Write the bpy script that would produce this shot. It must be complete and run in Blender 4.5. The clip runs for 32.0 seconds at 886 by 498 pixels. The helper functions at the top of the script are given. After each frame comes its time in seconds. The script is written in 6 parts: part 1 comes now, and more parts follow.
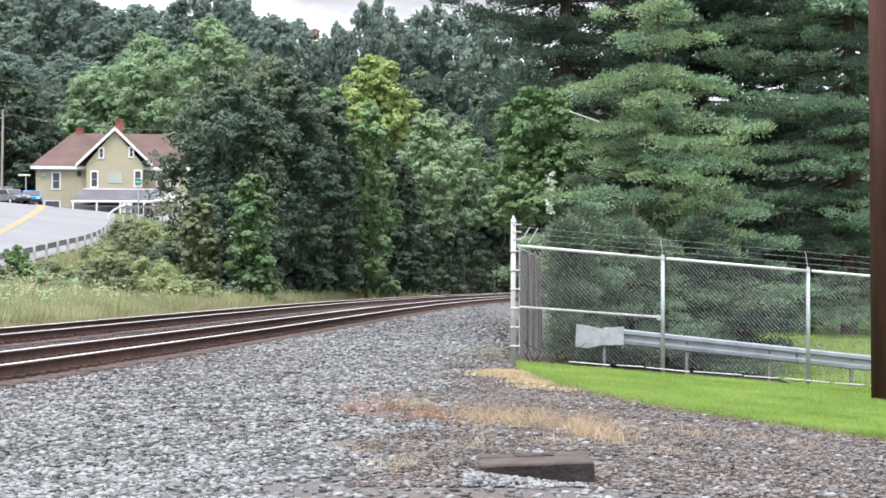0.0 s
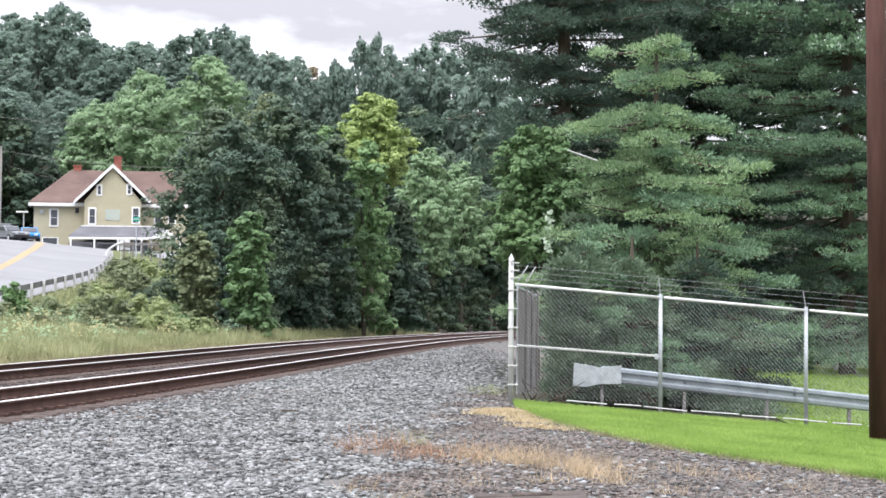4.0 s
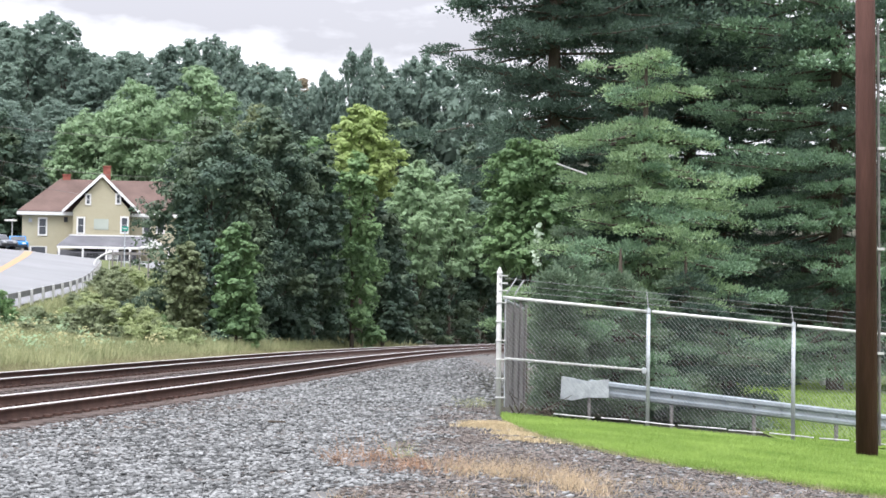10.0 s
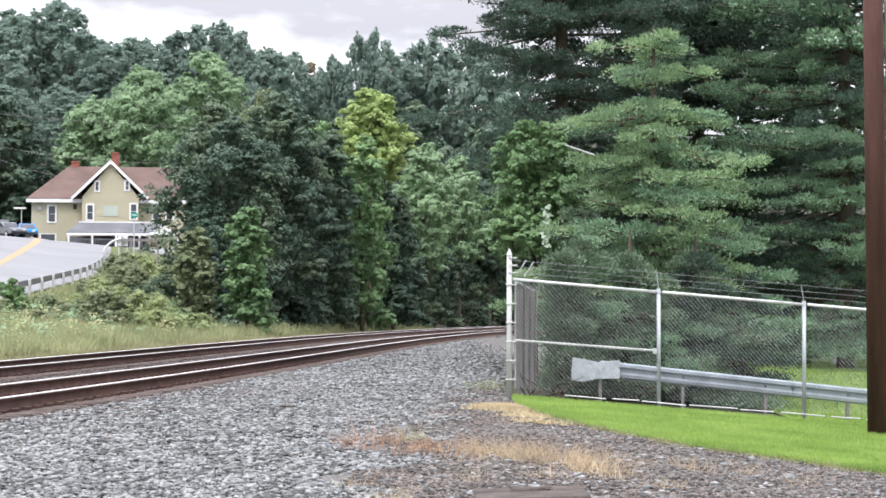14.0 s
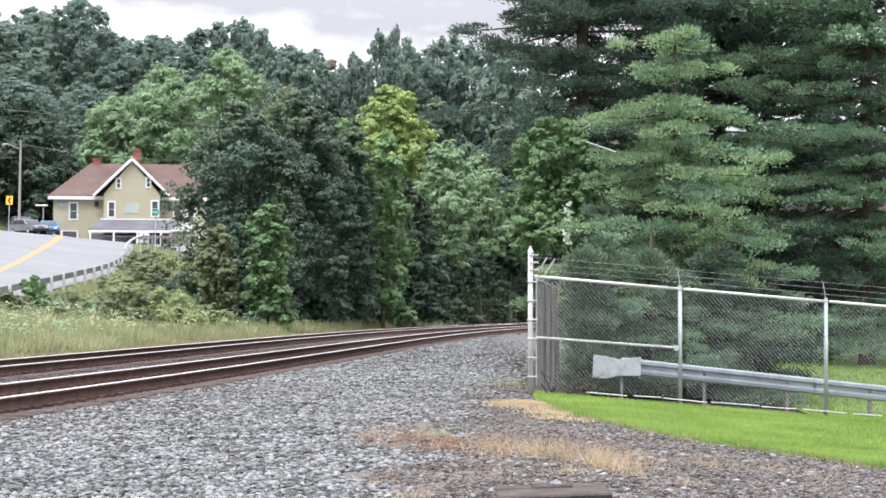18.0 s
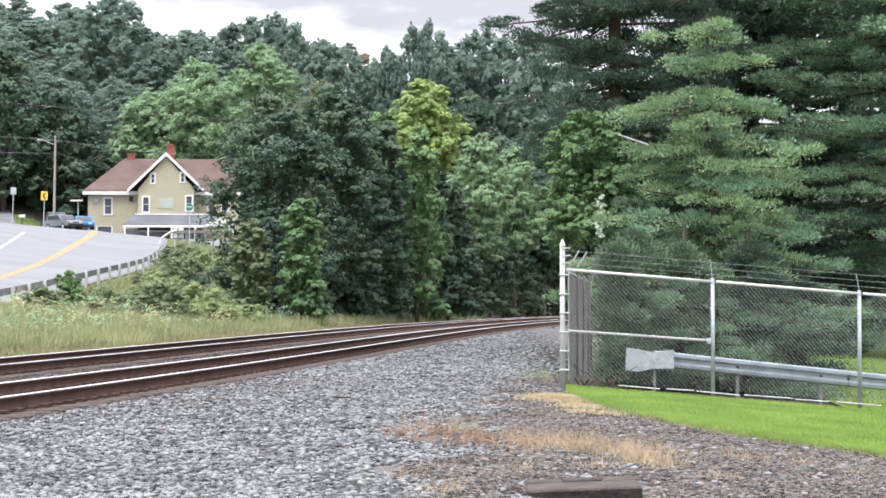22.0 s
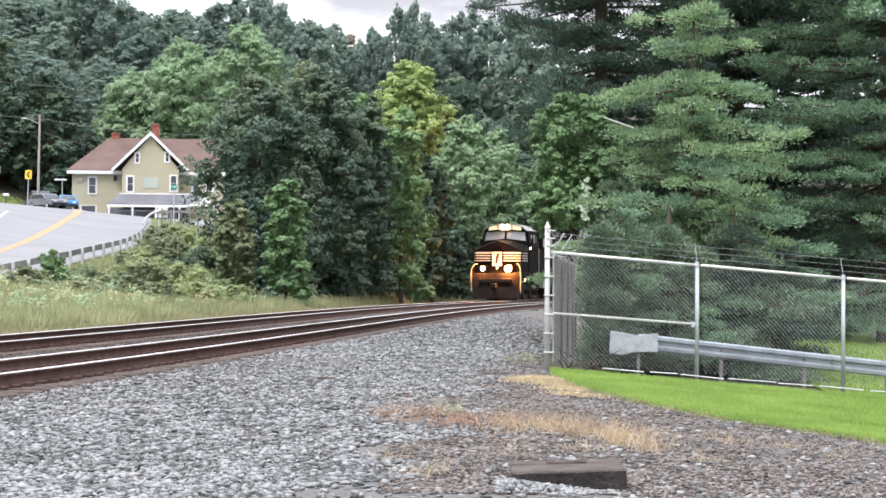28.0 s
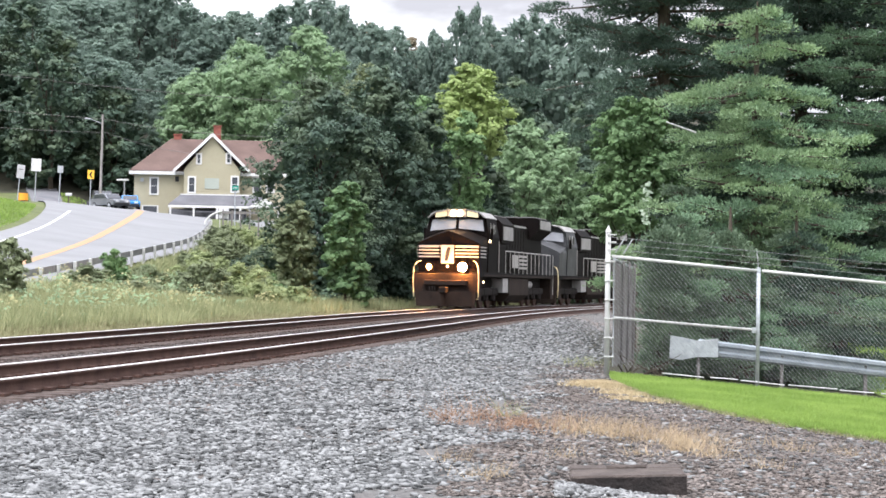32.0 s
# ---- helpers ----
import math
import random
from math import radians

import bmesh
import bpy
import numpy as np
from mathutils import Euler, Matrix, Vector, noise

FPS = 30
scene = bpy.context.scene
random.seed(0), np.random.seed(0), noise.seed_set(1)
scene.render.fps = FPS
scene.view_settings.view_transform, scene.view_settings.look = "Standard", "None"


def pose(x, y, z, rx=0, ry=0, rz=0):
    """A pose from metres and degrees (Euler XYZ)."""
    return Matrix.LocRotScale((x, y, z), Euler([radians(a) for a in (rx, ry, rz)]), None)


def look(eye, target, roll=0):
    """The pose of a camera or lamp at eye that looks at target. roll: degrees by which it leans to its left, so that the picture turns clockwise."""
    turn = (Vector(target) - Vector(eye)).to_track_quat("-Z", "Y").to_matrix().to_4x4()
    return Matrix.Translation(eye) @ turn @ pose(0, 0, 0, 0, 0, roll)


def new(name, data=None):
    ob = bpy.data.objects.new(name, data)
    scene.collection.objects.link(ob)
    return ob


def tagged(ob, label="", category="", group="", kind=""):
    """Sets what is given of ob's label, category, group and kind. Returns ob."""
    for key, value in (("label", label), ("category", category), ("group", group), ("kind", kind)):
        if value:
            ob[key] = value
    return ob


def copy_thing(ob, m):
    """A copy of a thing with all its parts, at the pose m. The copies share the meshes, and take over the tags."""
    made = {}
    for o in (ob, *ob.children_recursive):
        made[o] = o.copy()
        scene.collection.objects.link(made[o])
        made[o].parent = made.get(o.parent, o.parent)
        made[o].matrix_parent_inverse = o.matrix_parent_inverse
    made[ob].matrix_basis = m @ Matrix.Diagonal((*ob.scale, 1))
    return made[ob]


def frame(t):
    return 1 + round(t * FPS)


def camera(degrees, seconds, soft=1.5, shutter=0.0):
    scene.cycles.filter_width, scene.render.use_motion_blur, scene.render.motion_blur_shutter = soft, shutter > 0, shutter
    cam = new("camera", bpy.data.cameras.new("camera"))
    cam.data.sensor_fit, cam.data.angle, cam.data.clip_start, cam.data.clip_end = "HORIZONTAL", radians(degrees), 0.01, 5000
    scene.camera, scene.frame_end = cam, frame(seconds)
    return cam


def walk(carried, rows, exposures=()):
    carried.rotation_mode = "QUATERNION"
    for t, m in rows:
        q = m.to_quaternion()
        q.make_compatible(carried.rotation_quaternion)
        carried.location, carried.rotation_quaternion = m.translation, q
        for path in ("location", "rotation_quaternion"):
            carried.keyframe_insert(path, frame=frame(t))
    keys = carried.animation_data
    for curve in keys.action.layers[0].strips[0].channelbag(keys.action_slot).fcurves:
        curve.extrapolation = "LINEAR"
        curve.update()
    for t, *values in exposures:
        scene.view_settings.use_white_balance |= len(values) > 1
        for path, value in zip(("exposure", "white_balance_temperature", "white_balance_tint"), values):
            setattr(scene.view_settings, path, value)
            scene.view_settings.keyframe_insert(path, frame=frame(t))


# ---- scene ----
cam = camera(24.57, 32.0, soft=1.6)
PATH = [
    (0.0, pose(0.0112, -0.0079, 1.1858, 90.7304, -0.1086, 0.2113)),
    (0.5, pose(0.0110, -0.0009, 1.1896, 90.8407, -0.1069, 0.0430)),
    (1.0, pose(0.0038, -0.0035, 1.1891, 91.0111, -0.1302, 0.3248)),
    (1.5, pose(0.0067, -0.0032, 1.1867, 91.2027, -0.1290, 0.6300)),
    (2.0, pose(0.0116, -0.0043, 1.1851, 91.3755, -0.1568, 0.7233)),
    (2.5, pose(0.0157, -0.0123, 1.1855, 91.5061, -0.1916, 0.6479)),
    (3.0, pose(0.0163, -0.0079, 1.1853, 91.6195, -0.2554, 0.4526)),
    (3.5, pose(0.0076, -0.0050, 1.1863, 91.7208, -0.2959, 0.2632)),
    (4.0, pose(0.0066, -0.0022, 1.1886, 91.8026, -0.2960, 0.1389)),
    (4.5, pose(0.0081, -0.0085, 1.1886, 91.8701, -0.3003, 0.0413)),
    (6.5, pose(0.0015, -0.0011, 1.1905, 92.0263, -0.5240, -0.0569)),
    (7.0, pose(0.0012, -0.0003, 1.1864, 92.0118, -0.6810, 0.0437)),
    (7.5, pose(0.0060, 0.0007, 1.1850, 91.9964, -0.7615, 0.1080)),
    (8.0, pose(0.0080, -0.0012, 1.1868, 91.9911, -0.7850, 0.1134)),
    (8.5, pose(0.0065, -0.0063, 1.1888, 92.0194, -0.7806, 0.0634)),
    (9.0, pose(0.0000, 0.0000, 1.1900, 92.0842, -0.7995, -0.0291)),
    (9.5, pose(0.0075, -0.0073, 1.1882, 92.1409, -0.7846, -0.1087)),
    (10.0, pose(0.0083, -0.0061, 1.1909, 92.1494, -0.7669, -0.1961)),
    (10.5, pose(0.0044, -0.0070, 1.1867, 92.1132, -0.7273, -0.2582)),
    (11.0, pose(0.0046, 0.0017, 1.1846, 92.0436, -0.6921, -0.2570)),
    (11.5, pose(0.0036, -0.0054, 1.1893, 91.9331, -0.5891, -0.2291)),
    (12.0, pose(0.0003, 0.0015, 1.1901, 91.8532, -0.5012, -0.1569)),
    (12.5, pose(0.0029, 0.0017, 1.1885, 91.7969, -0.4267, -0.0558)),
    (13.0, pose(0.0057, -0.0077, 1.1895, 91.7683, -0.3819, 0.0350)),
    (13.5, pose(0.0032, -0.0032, 1.1865, 91.7378, -0.2879, 0.0713)),
    (14.0, pose(0.0062, -0.0061, 1.1897, 91.6652, -0.1254, 0.0874)),
    (14.5, pose(0.0015, -0.0006, 1.1949, 91.5238, 0.0283, 0.0535)),
    (16.5, pose(0.0057, 0.0007, 1.1912, 91.3184, 0.0150, 0.3082)),
    (17.0, pose(0.0031, -0.0014, 1.1863, 91.4313, -0.0661, 0.4065)),
    (17.5, pose(-0.0005, 0.0016, 1.1873, 91.5229, -0.1279, 0.5214)),
    (18.0, pose(0.0030, -0.0026, 1.1920, 91.5760, -0.1166, 0.6770)),
    (18.5, pose(-0.0014, -0.0035, 1.1870, 91.6147, -0.1579, 0.8273)),
    (19.0, pose(-0.0015, -0.0003, 1.1879, 91.6304, -0.2110, 0.9814)),
    (19.5, pose(-0.0020, 0.0018, 1.1870, 91.6339, -0.2721, 1.1339)),
    (20.0, pose(-0.0040, -0.0021, 1.1889, 91.6011, -0.2955, 1.3065)),
    (20.5, pose(-0.0071, 0.0072, 1.1895, 91.5379, -0.2908, 1.4549)),
    (21.0, pose(-0.0113, 0.0122, 1.1911, 91.4724, -0.1941, 1.5428)),
    (21.5, pose(0.0086, 0.0005, 1.1901, 91.4518, -0.0678, 1.5894)),
    (22.0, pose(0.0420, 0.0001, 1.1946, 91.3936, 0.0985, 1.6453)),
    (22.5, pose(0.0377, 0.0076, 1.1909, 91.2925, 0.0740, 1.6566)),
    (23.0, pose(0.0264, 0.0108, 1.1915, 91.1309, -0.0364, 1.6810)),
    (23.5, pose(0.0257, -0.0048, 1.1900, 90.9896, -0.2456, 1.6907)),
    (24.0, pose(0.0261, -0.0034, 1.1887, 90.9609, -0.4317, 1.6613)),
    (24.5, pose(0.0200, 0.0050, 1.1946, 91.0456, -0.5136, 1.6756)),
    (26.5, pose(0.0166, 0.0087, 1.1880, 91.1168, -0.5670, 1.8652)),
    (27.0, pose(0.0181, 0.0078, 1.1912, 90.9993, -0.4417, 1.6239)),
    (27.5, pose(0.0238, -0.0004, 1.1908, 90.9089, -0.3385, 1.3868)),
    (28.0, pose(0.0263, -0.0030, 1.1923, 90.8835, -0.3110, 1.1921)),
    (28.5, pose(0.0248, -0.0017, 1.1974, 90.9128, -0.3523, 1.1124)),
    (29.0, pose(0.0273, -0.0065, 1.1935, 90.9939, -0.3629, 1.1427)),
    (29.5, pose(0.0232, 0.0070, 1.1955, 91.0832, -0.4060, 1.2211)),
    (30.0, pose(0.0252, 0.0054, 1.1931, 91.1276, -0.4797, 1.4013)),
    (30.5, pose(0.0244, 0.0110, 1.1903, 91.1311, -0.5731, 1.6763)),
    (31.0, pose(0.0193, 0.0086, 1.1941, 91.0807, -0.6878, 2.0258)),
    (31.5, pose(0.0184, 0.0035, 1.1898, 91.0212, -0.7881, 2.3813)),
    (32.0, pose(0.0134, 0.0048, 1.1900, 90.9524, -0.8521, 2.8626)),
]
walk(cam, PATH, exposures=[(0.0, 1.02, 5990, 13.5), (32.0, 1.02, 5990, 13.5)])

# ---- sky and sun: bright broken overcast; the sun lamp is added high behind the viewpoint ----
world = bpy.data.worlds.new("sky")
scene.world = world
world.use_nodes = True
wn, wl = world.node_tree.nodes, world.node_tree.links
wn.clear()
w_out = wn.new("ShaderNodeOutputWorld")
w_bg = wn.new("ShaderNodeBackground")
w_sky = wn.new("ShaderNodeTexSky")
w_sky.sky_type, w_sky.sun_disc = "NISHITA", False
w_sky.sun_elevation, w_sky.sun_rotation = radians(58), radians(216)
w_co = wn.new("ShaderNodeTexCoord")
w_map = wn.new("ShaderNodeMapping")
w_map.inputs["Scale"].default_value = (2.4, 2.4, 6.0)
w_map.inputs["Location"].default_value = (0.0, 0.0, 0.25)
w_noise = wn.new("ShaderNodeTexNoise")
w_noise.inputs["Scale"].default_value, w_noise.inputs["Detail"].default_value = 3.2, 6.0
w_ramp = wn.new("ShaderNodeValToRGB")
w_ramp.color_ramp.elements[0].position, w_ramp.color_ramp.elements[0].color = 0.40, (0.52, 0.50, 0.495, 1)
w_ramp.color_ramp.elements[1].position, w_ramp.color_ramp.elements[1].color = 0.55, (1.09, 1.07, 1.04, 1)
w_gain = wn.new("ShaderNodeMix")
w_gain.data_type, w_gain.blend_type = "RGBA", "MIX"
w_gain.inputs["Factor"].default_value = 0.94
w_dim = wn.new("ShaderNodeVectorMath")
w_dim.operation = "SCALE"
w_dim.inputs["Scale"].default_value = 0.10
# an overcast sky is some three times brighter overhead than at the horizon
w_sep = wn.new("ShaderNodeSeparateXYZ")
w_up = wn.new("ShaderNodeMath")
w_up.operation, w_up.use_clamp = "MULTIPLY_ADD", False
w_up.inputs[1].default_value, w_up.inputs[2].default_value = 1.60, 0.55
wl.new(w_co.outputs["Generated"], w_sep.inputs["Vector"])
wl.new(w_sep.outputs["Z"], w_up.inputs[0])
wl.new(w_up.outputs[0], w_bg.inputs["Strength"])
wl.new(w_co.outputs["Generated"], w_map.inputs["Vector"])
wl.new(w_map.outputs["Vector"], w_noise.inputs["Vector"])
wl.new(w_noise.outputs["Fac"], w_ramp.inputs["Fac"])
wl.new(w_sky.outputs["Color"], w_dim.inputs[0])
wl.new(w_dim.outputs["Vector"], w_gain.inputs["A"])
wl.new(w_ramp.outputs["Color"], w_gain.inputs["B"])
wl.new(w_gain.outputs["Result"], w_bg.inputs["Color"])
wl.new(w_bg.outputs["Background"], w_out.inputs["Surface"])
sun_data = bpy.data.lights.new("sun", "SUN")
sun_data.energy, sun_data.angle, sun_data.color = 2.2, radians(30), (1.0, 0.96, 0.90)
sun = new("sun", sun_data)
sun.matrix_world = look((-22, -31, 60), (0, 0, 0))


# ---- materials ----
def mat(name, dark, light, scale=6.0, rough=0.7, metal=0.0, bump=0.0, fine=40.0, island=0.0, objrand=0.0,
        thin=0.0, emit=None, spec=0.3, patch=None, patch_scale=0.5, stretch=(1, 1, 1)):
    """A procedural surface: two colours mixed by noise at two scales, optional change by piece, patches, bump, thinness."""
    m = bpy.data.materials.new(name)
    m.use_nodes = True
    n, l = m.node_tree.nodes, m.node_tree.links
    b = n["Principled BSDF"]
    b.inputs["Roughness"].default_value, b.inputs["Metallic"].default_value = rough, metal
    b.inputs["Specular IOR Level"].default_value = spec
    geo = n.new("ShaderNodeNewGeometry")
    co = n.new("ShaderNodeMapping")
    co.inputs["Scale"].default_value = stretch
    l.new(geo.outputs["Position"], co.inputs["Vector"])
    if objrand or metal or name.startswith("loco"):
        tex = n.new("ShaderNodeTexCoord")
        l.new(tex.outputs["Object"], co.inputs["Vector"])
    big, small = n.new("ShaderNodeTexNoise"), n.new("ShaderNodeTexNoise")
    big.inputs["Scale"].default_value, big.inputs["Detail"].default_value = scale, 4
    small.inputs["Scale"].default_value, small.inputs["Detail"].default_value = fine, 3
    for t in (big, small):
        l.new(co.outputs["Vector"], t.inputs["Vector"])
    add = n.new("ShaderNodeMath")
    add.operation = "MULTIPLY_ADD"
    l.new(small.outputs["Fac"], add.inputs[0])
    add.inputs[1].default_value = 0.5
    mul = n.new("ShaderNodeMath")
    mul.operation = "MULTIPLY_ADD"
    l.new(big.outputs["Fac"], mul.inputs[0])
    mul.inputs[1].default_value, mul.inputs[2].default_value = 1.6, -0.55
    l.new(mul.outputs[0], add.inputs[2])
    fac = add.outputs[0]
    if island:
        more = n.new("ShaderNodeMath")
        more.operation = "MULTIPLY_ADD"
        l.new(geo.outputs["Random Per Island"], more.inputs[0])
        more.inputs[1].default_value = island
        sub = n.new("ShaderNodeMath")
        sub.operation = "SUBTRACT"
        l.new(fac, sub.inputs[0])
        sub.inputs[1].default_value = island / 2
        l.new(sub.outputs[0], more.inputs[2])
        fac = more.outputs[0]
    if objrand:
        info = n.new("ShaderNodeObjectInfo")
        more = n.new("ShaderNodeMath")
        more.operation = "MULTIPLY_ADD"
        l.new(info.outputs["Random"], more.inputs[0])
        more.inputs[1].default_value = objrand
        l.new(fac, more.inputs[2])
        fac = more.outputs[0]
    mix = n.new("ShaderNodeMix")
    mix.data_type, mix.clamp_factor = "RGBA", True
    l.new(fac, mix.inputs["Factor"])
    mix.inputs["A"].default_value, mix.inputs["B"].default_value = (*dark, 1), (*light, 1)
    col = mix.outputs["Result"]
    if patch:
        pn = n.new("ShaderNodeTexNoise")
        pn.inputs["Scale"].default_value, pn.inputs["Detail"].default_value = patch_scale, 5
        l.new(co.outputs["Vector"], pn.inputs["Vector"])
        ramp = n.new("ShaderNodeMapRange")
        ramp.inputs["From Min"].default_value, ramp.inputs["From Max"].default_value = 0.48, 0.62
        l.new(pn.outputs["Fac"], ramp.inputs["Value"])
        pm = n.new("ShaderNodeMix")
        pm.data_type = "RGBA"
        l.new(ramp.outputs["Result"], pm.inputs["Factor"])
        l.new(col, pm.inputs["A"])
        pm.inputs["B"].default_value = (*patch, 1)
        col = pm.outputs["Result"]
    l.new(col, b.inputs["Base Color"])
    if bump:
        bp = n.new("ShaderNodeBump")
        bp.inputs["Strength"].default_value, bp.inputs["Distance"].default_value = bump, 0.03
        l.new(small.outputs["Fac"], bp.inputs["Height"])
        l.new(bp.outputs["Normal"], b.inputs["Normal"])
    if thin:
        tr = n.new("ShaderNodeBsdfTranslucent")
        l.new(col, tr.inputs["Color"])
        ms = n.new("ShaderNodeMixShader")
        ms.inputs["Fac"].default_value = thin
        l.new(b.outputs["BSDF"], ms.inputs[1])
        l.new(tr.outputs["BSDF"], ms.inputs[2])
        l.new(ms.outputs["Shader"], n["Material Output"].inputs["Surface"])
    if emit:
        b.inputs["Emission Color"].default_value, b.inputs["Emission Strength"].default_value = (*emit[:3], 1), emit[3]
    return m


M_GRAVEL = mat("gravel", (0.044, 0.042, 0.041), (0.165, 0.160, 0.153), 14, 0.95, bump=1.0, fine=26, patch=(0.100, 0.080, 0.068), patch_scale=0.35)
M_STONE = mat("ballast_stone", (0.058, 0.060, 0.060), (0.268, 0.274, 0.272), 2, 0.9, island=1.2, fine=30)
M_RUSTSTONE = mat("rusty_stone", (0.028, 0.022, 0.020), (0.130, 0.104, 0.095), 2, 0.9, island=1.0, fine=30)
M_LAWN = mat("lawn_soil", (0.09, 0.13, 0.035), (0.17, 0.23, 0.07), 2, 0.95, fine=60, bump=0.6)
M_BLADE = mat("lawn_blade", (0.125, 0.215, 0.036), (0.300, 0.415, 0.100), 0.9, 0.7, island=0.7, fine=3, thin=0.35)
M_FIELD = mat("field_soil", (0.05, 0.07, 0.025), (0.13, 0.14, 0.05), 0.5, 0.95, fine=9, bump=0.8)
M_MEADOW = mat("meadow_grass", (0.165, 0.195, 0.092), (0.410, 0.415, 0.228), 0.30, 0.9, island=0.7, fine=4, thin=0.35)
M_DRY = mat("dry_grass", (0.27, 0.20, 0.120), (0.54, 0.43, 0.285), 1.6, 0.9, island=0.9, fine=8, thin=0.3)
M_REDDRY = mat("reddish_dry_grass", (0.20, 0.11, 0.070), (0.42, 0.27, 0.175), 1.0, 0.9, island=0.9, fine=8, thin=0.3)
M_ROAD = mat("worn_concrete_road", (0.150, 0.152, 0.158), (0.205, 0.207, 0.213), 0.25, 0.85, fine=9, bump=0.1)
M_ASPHALT = mat("asphalt", (0.10, 0.10, 0.11), (0.17, 0.17, 0.18), 0.5, 0.9, fine=14)
M_YELLOW = mat("yellow_line", (0.315, 0.185, 0.100), (0.395, 0.240, 0.130), 1.6, 0.8, fine=8)
M_WHITEPAINT = mat("white_paint", (0.55, 0.55, 0.54), (0.70, 0.70, 0.68), 2, 0.6, fine=18)
M_RAIL = mat("rusted_rail", (0.040, 0.022, 0.018), (0.100, 0.058, 0.045), 3, 0.85, fine=30, bump=0.3, spec=0.2)
M_RAILTOP = mat("polished_rail_head", (0.66, 0.64, 0.62), (0.82, 0.80, 0.78), 3, 0.5, 0.7, fine=14)
M_TIE = mat("creosoted_tie", (0.032, 0.023, 0.020), (0.105, 0.082, 0.072), 4, 0.95, fine=22, bump=0.6, objrand=0.35)
M_GALV = mat("galvanised_steel", (0.30, 0.32, 0.345), (0.46, 0.48, 0.51), 5, 0.5, 0.3, fine=40)
M_POST = mat("white_post", (0.38, 0.38, 0.375), (0.55, 0.55, 0.54), 4, 0.6, fine=30)
M_WIRE = mat("wire", (0.23, 0.24, 0.245), (0.36, 0.37, 0.375), 5, 0.55, 0.3, fine=40)
M_SLAT = mat("grey_slat", (0.100, 0.094, 0.090), (0.200, 0.186, 0.180), 5, 0.7, fine=25, island=0.4)
M_POLE = mat("brown_pole_wood", (0.034, 0.014, 0.011), (0.092, 0.043, 0.034), 5, 0.85, fine=30, bump=0.6, stretch=(1, 1, 0.12))
M_BARK = mat("bark", (0.035, 0.028, 0.022), (0.11, 0.09, 0.07), 5, 0.95, fine=20, bump=0.8, stretch=(1, 1, 0.25))
# dark leaf of the dense trees; it also carries the hollow's shade
M_LEAF_DARK = mat("leaf_dark", (0.028, 0.055, 0.042), (0.100, 0.152, 0.100), 0.7, 0.6, island=0.4, fine=3, thin=0.25, patch=(0.096, 0.134, 0.078), patch_scale=0.30)
M_LEAF_MID = mat("leaf_mid", (0.085, 0.155, 0.074), (0.225, 0.345, 0.150), 0.5, 0.6, island=0.4, fine=3, thin=0.35)
M_LEAF_LIGHT = mat("leaf_light", (0.165, 0.250, 0.140), (0.320, 0.440, 0.250), 0.5, 0.6, island=0.4, fine=3, thin=0.4)
M_LEAF_YEL = mat("leaf_yellow_green", (0.240, 0.320, 0.110), (0.430, 0.530, 0.210), 0.5, 0.6, island=0.4, fine=3, thin=0.4)
M_SHRUB = mat("yellowish_shrub_leaf", (0.210, 0.260, 0.120), (0.400, 0.450, 0.225), 0.5, 0.7, island=0.5, fine=3, thin=0.4)
# pale bluish leaf colour with the distance haze put into it
M_LEAF_HAZE = mat("leaf_far_haze", (0.125, 0.180, 0.152), (0.240, 0.315, 0.255), 0.12, 0.7, island=0.25, fine=1.2, thin=0.5, objrand=0.3)
# evening sunlight on the skyline trees is put into this leaf colour
M_LEAF_SUNLIT = mat("leaf_sunlit", (0.20, 0.175, 0.115), (0.40, 0.335, 0.235), 0.3, 0.7, island=0.8, fine=2, thin=0.4)
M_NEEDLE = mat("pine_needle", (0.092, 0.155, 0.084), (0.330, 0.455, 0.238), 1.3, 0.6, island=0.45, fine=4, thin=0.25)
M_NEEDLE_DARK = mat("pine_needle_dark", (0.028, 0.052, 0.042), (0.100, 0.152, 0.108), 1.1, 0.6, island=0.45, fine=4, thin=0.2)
M_NEEDLE_GREY = mat("grey_green_needle", (0.062, 0.100, 0.066), (0.185, 0.250, 0.160), 1.1, 0.7, island=0.5, fine=4, thin=0.25)
M_NEEDLE_MID = mat("mid_green_needle", (0.070, 0.126, 0.084), (0.245, 0.370, 0.220), 1.2, 0.6, island=0.45, fine=4, thin=0.25)
M_OLIVE = mat("olive_leaf", (0.125, 0.155, 0.080), (0.270, 0.315, 0.175), 0.6, 0.7, island=0.4, fine=3, thin=0.35)
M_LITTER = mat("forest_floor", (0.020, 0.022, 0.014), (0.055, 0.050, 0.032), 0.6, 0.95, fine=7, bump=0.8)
M_VINE = mat("pale_vine_leaf", (0.20, 0.27, 0.18), (0.42, 0.50, 0.38), 1, 0.4, island=0.6, fine=6, thin=0.3)
M_STRAW = mat("yellowed_lawn", (0.34, 0.275, 0.165), (0.55, 0.455, 0.290), 1.2, 0.9, island=0.8, fine=6, thin=0.3)
M_VERGE = mat("dry_verge_grass", (0.150, 0.145, 0.075), (0.35, 0.335, 0.190), 0.8, 0.9, island=0.9, fine=6, thin=0.3)
M_CHIP = mat("dark_stone_chips", (0.046, 0.039, 0.035), (0.215, 0.186, 0.168), 2, 0.9, island=1.2, fine=30)
M_BRUSH = mat("grey_green_brush", (0.130, 0.160, 0.090), (0.300, 0.340, 0.200), 0.6, 0.8, island=0.6, fine=4, thin=0.35)
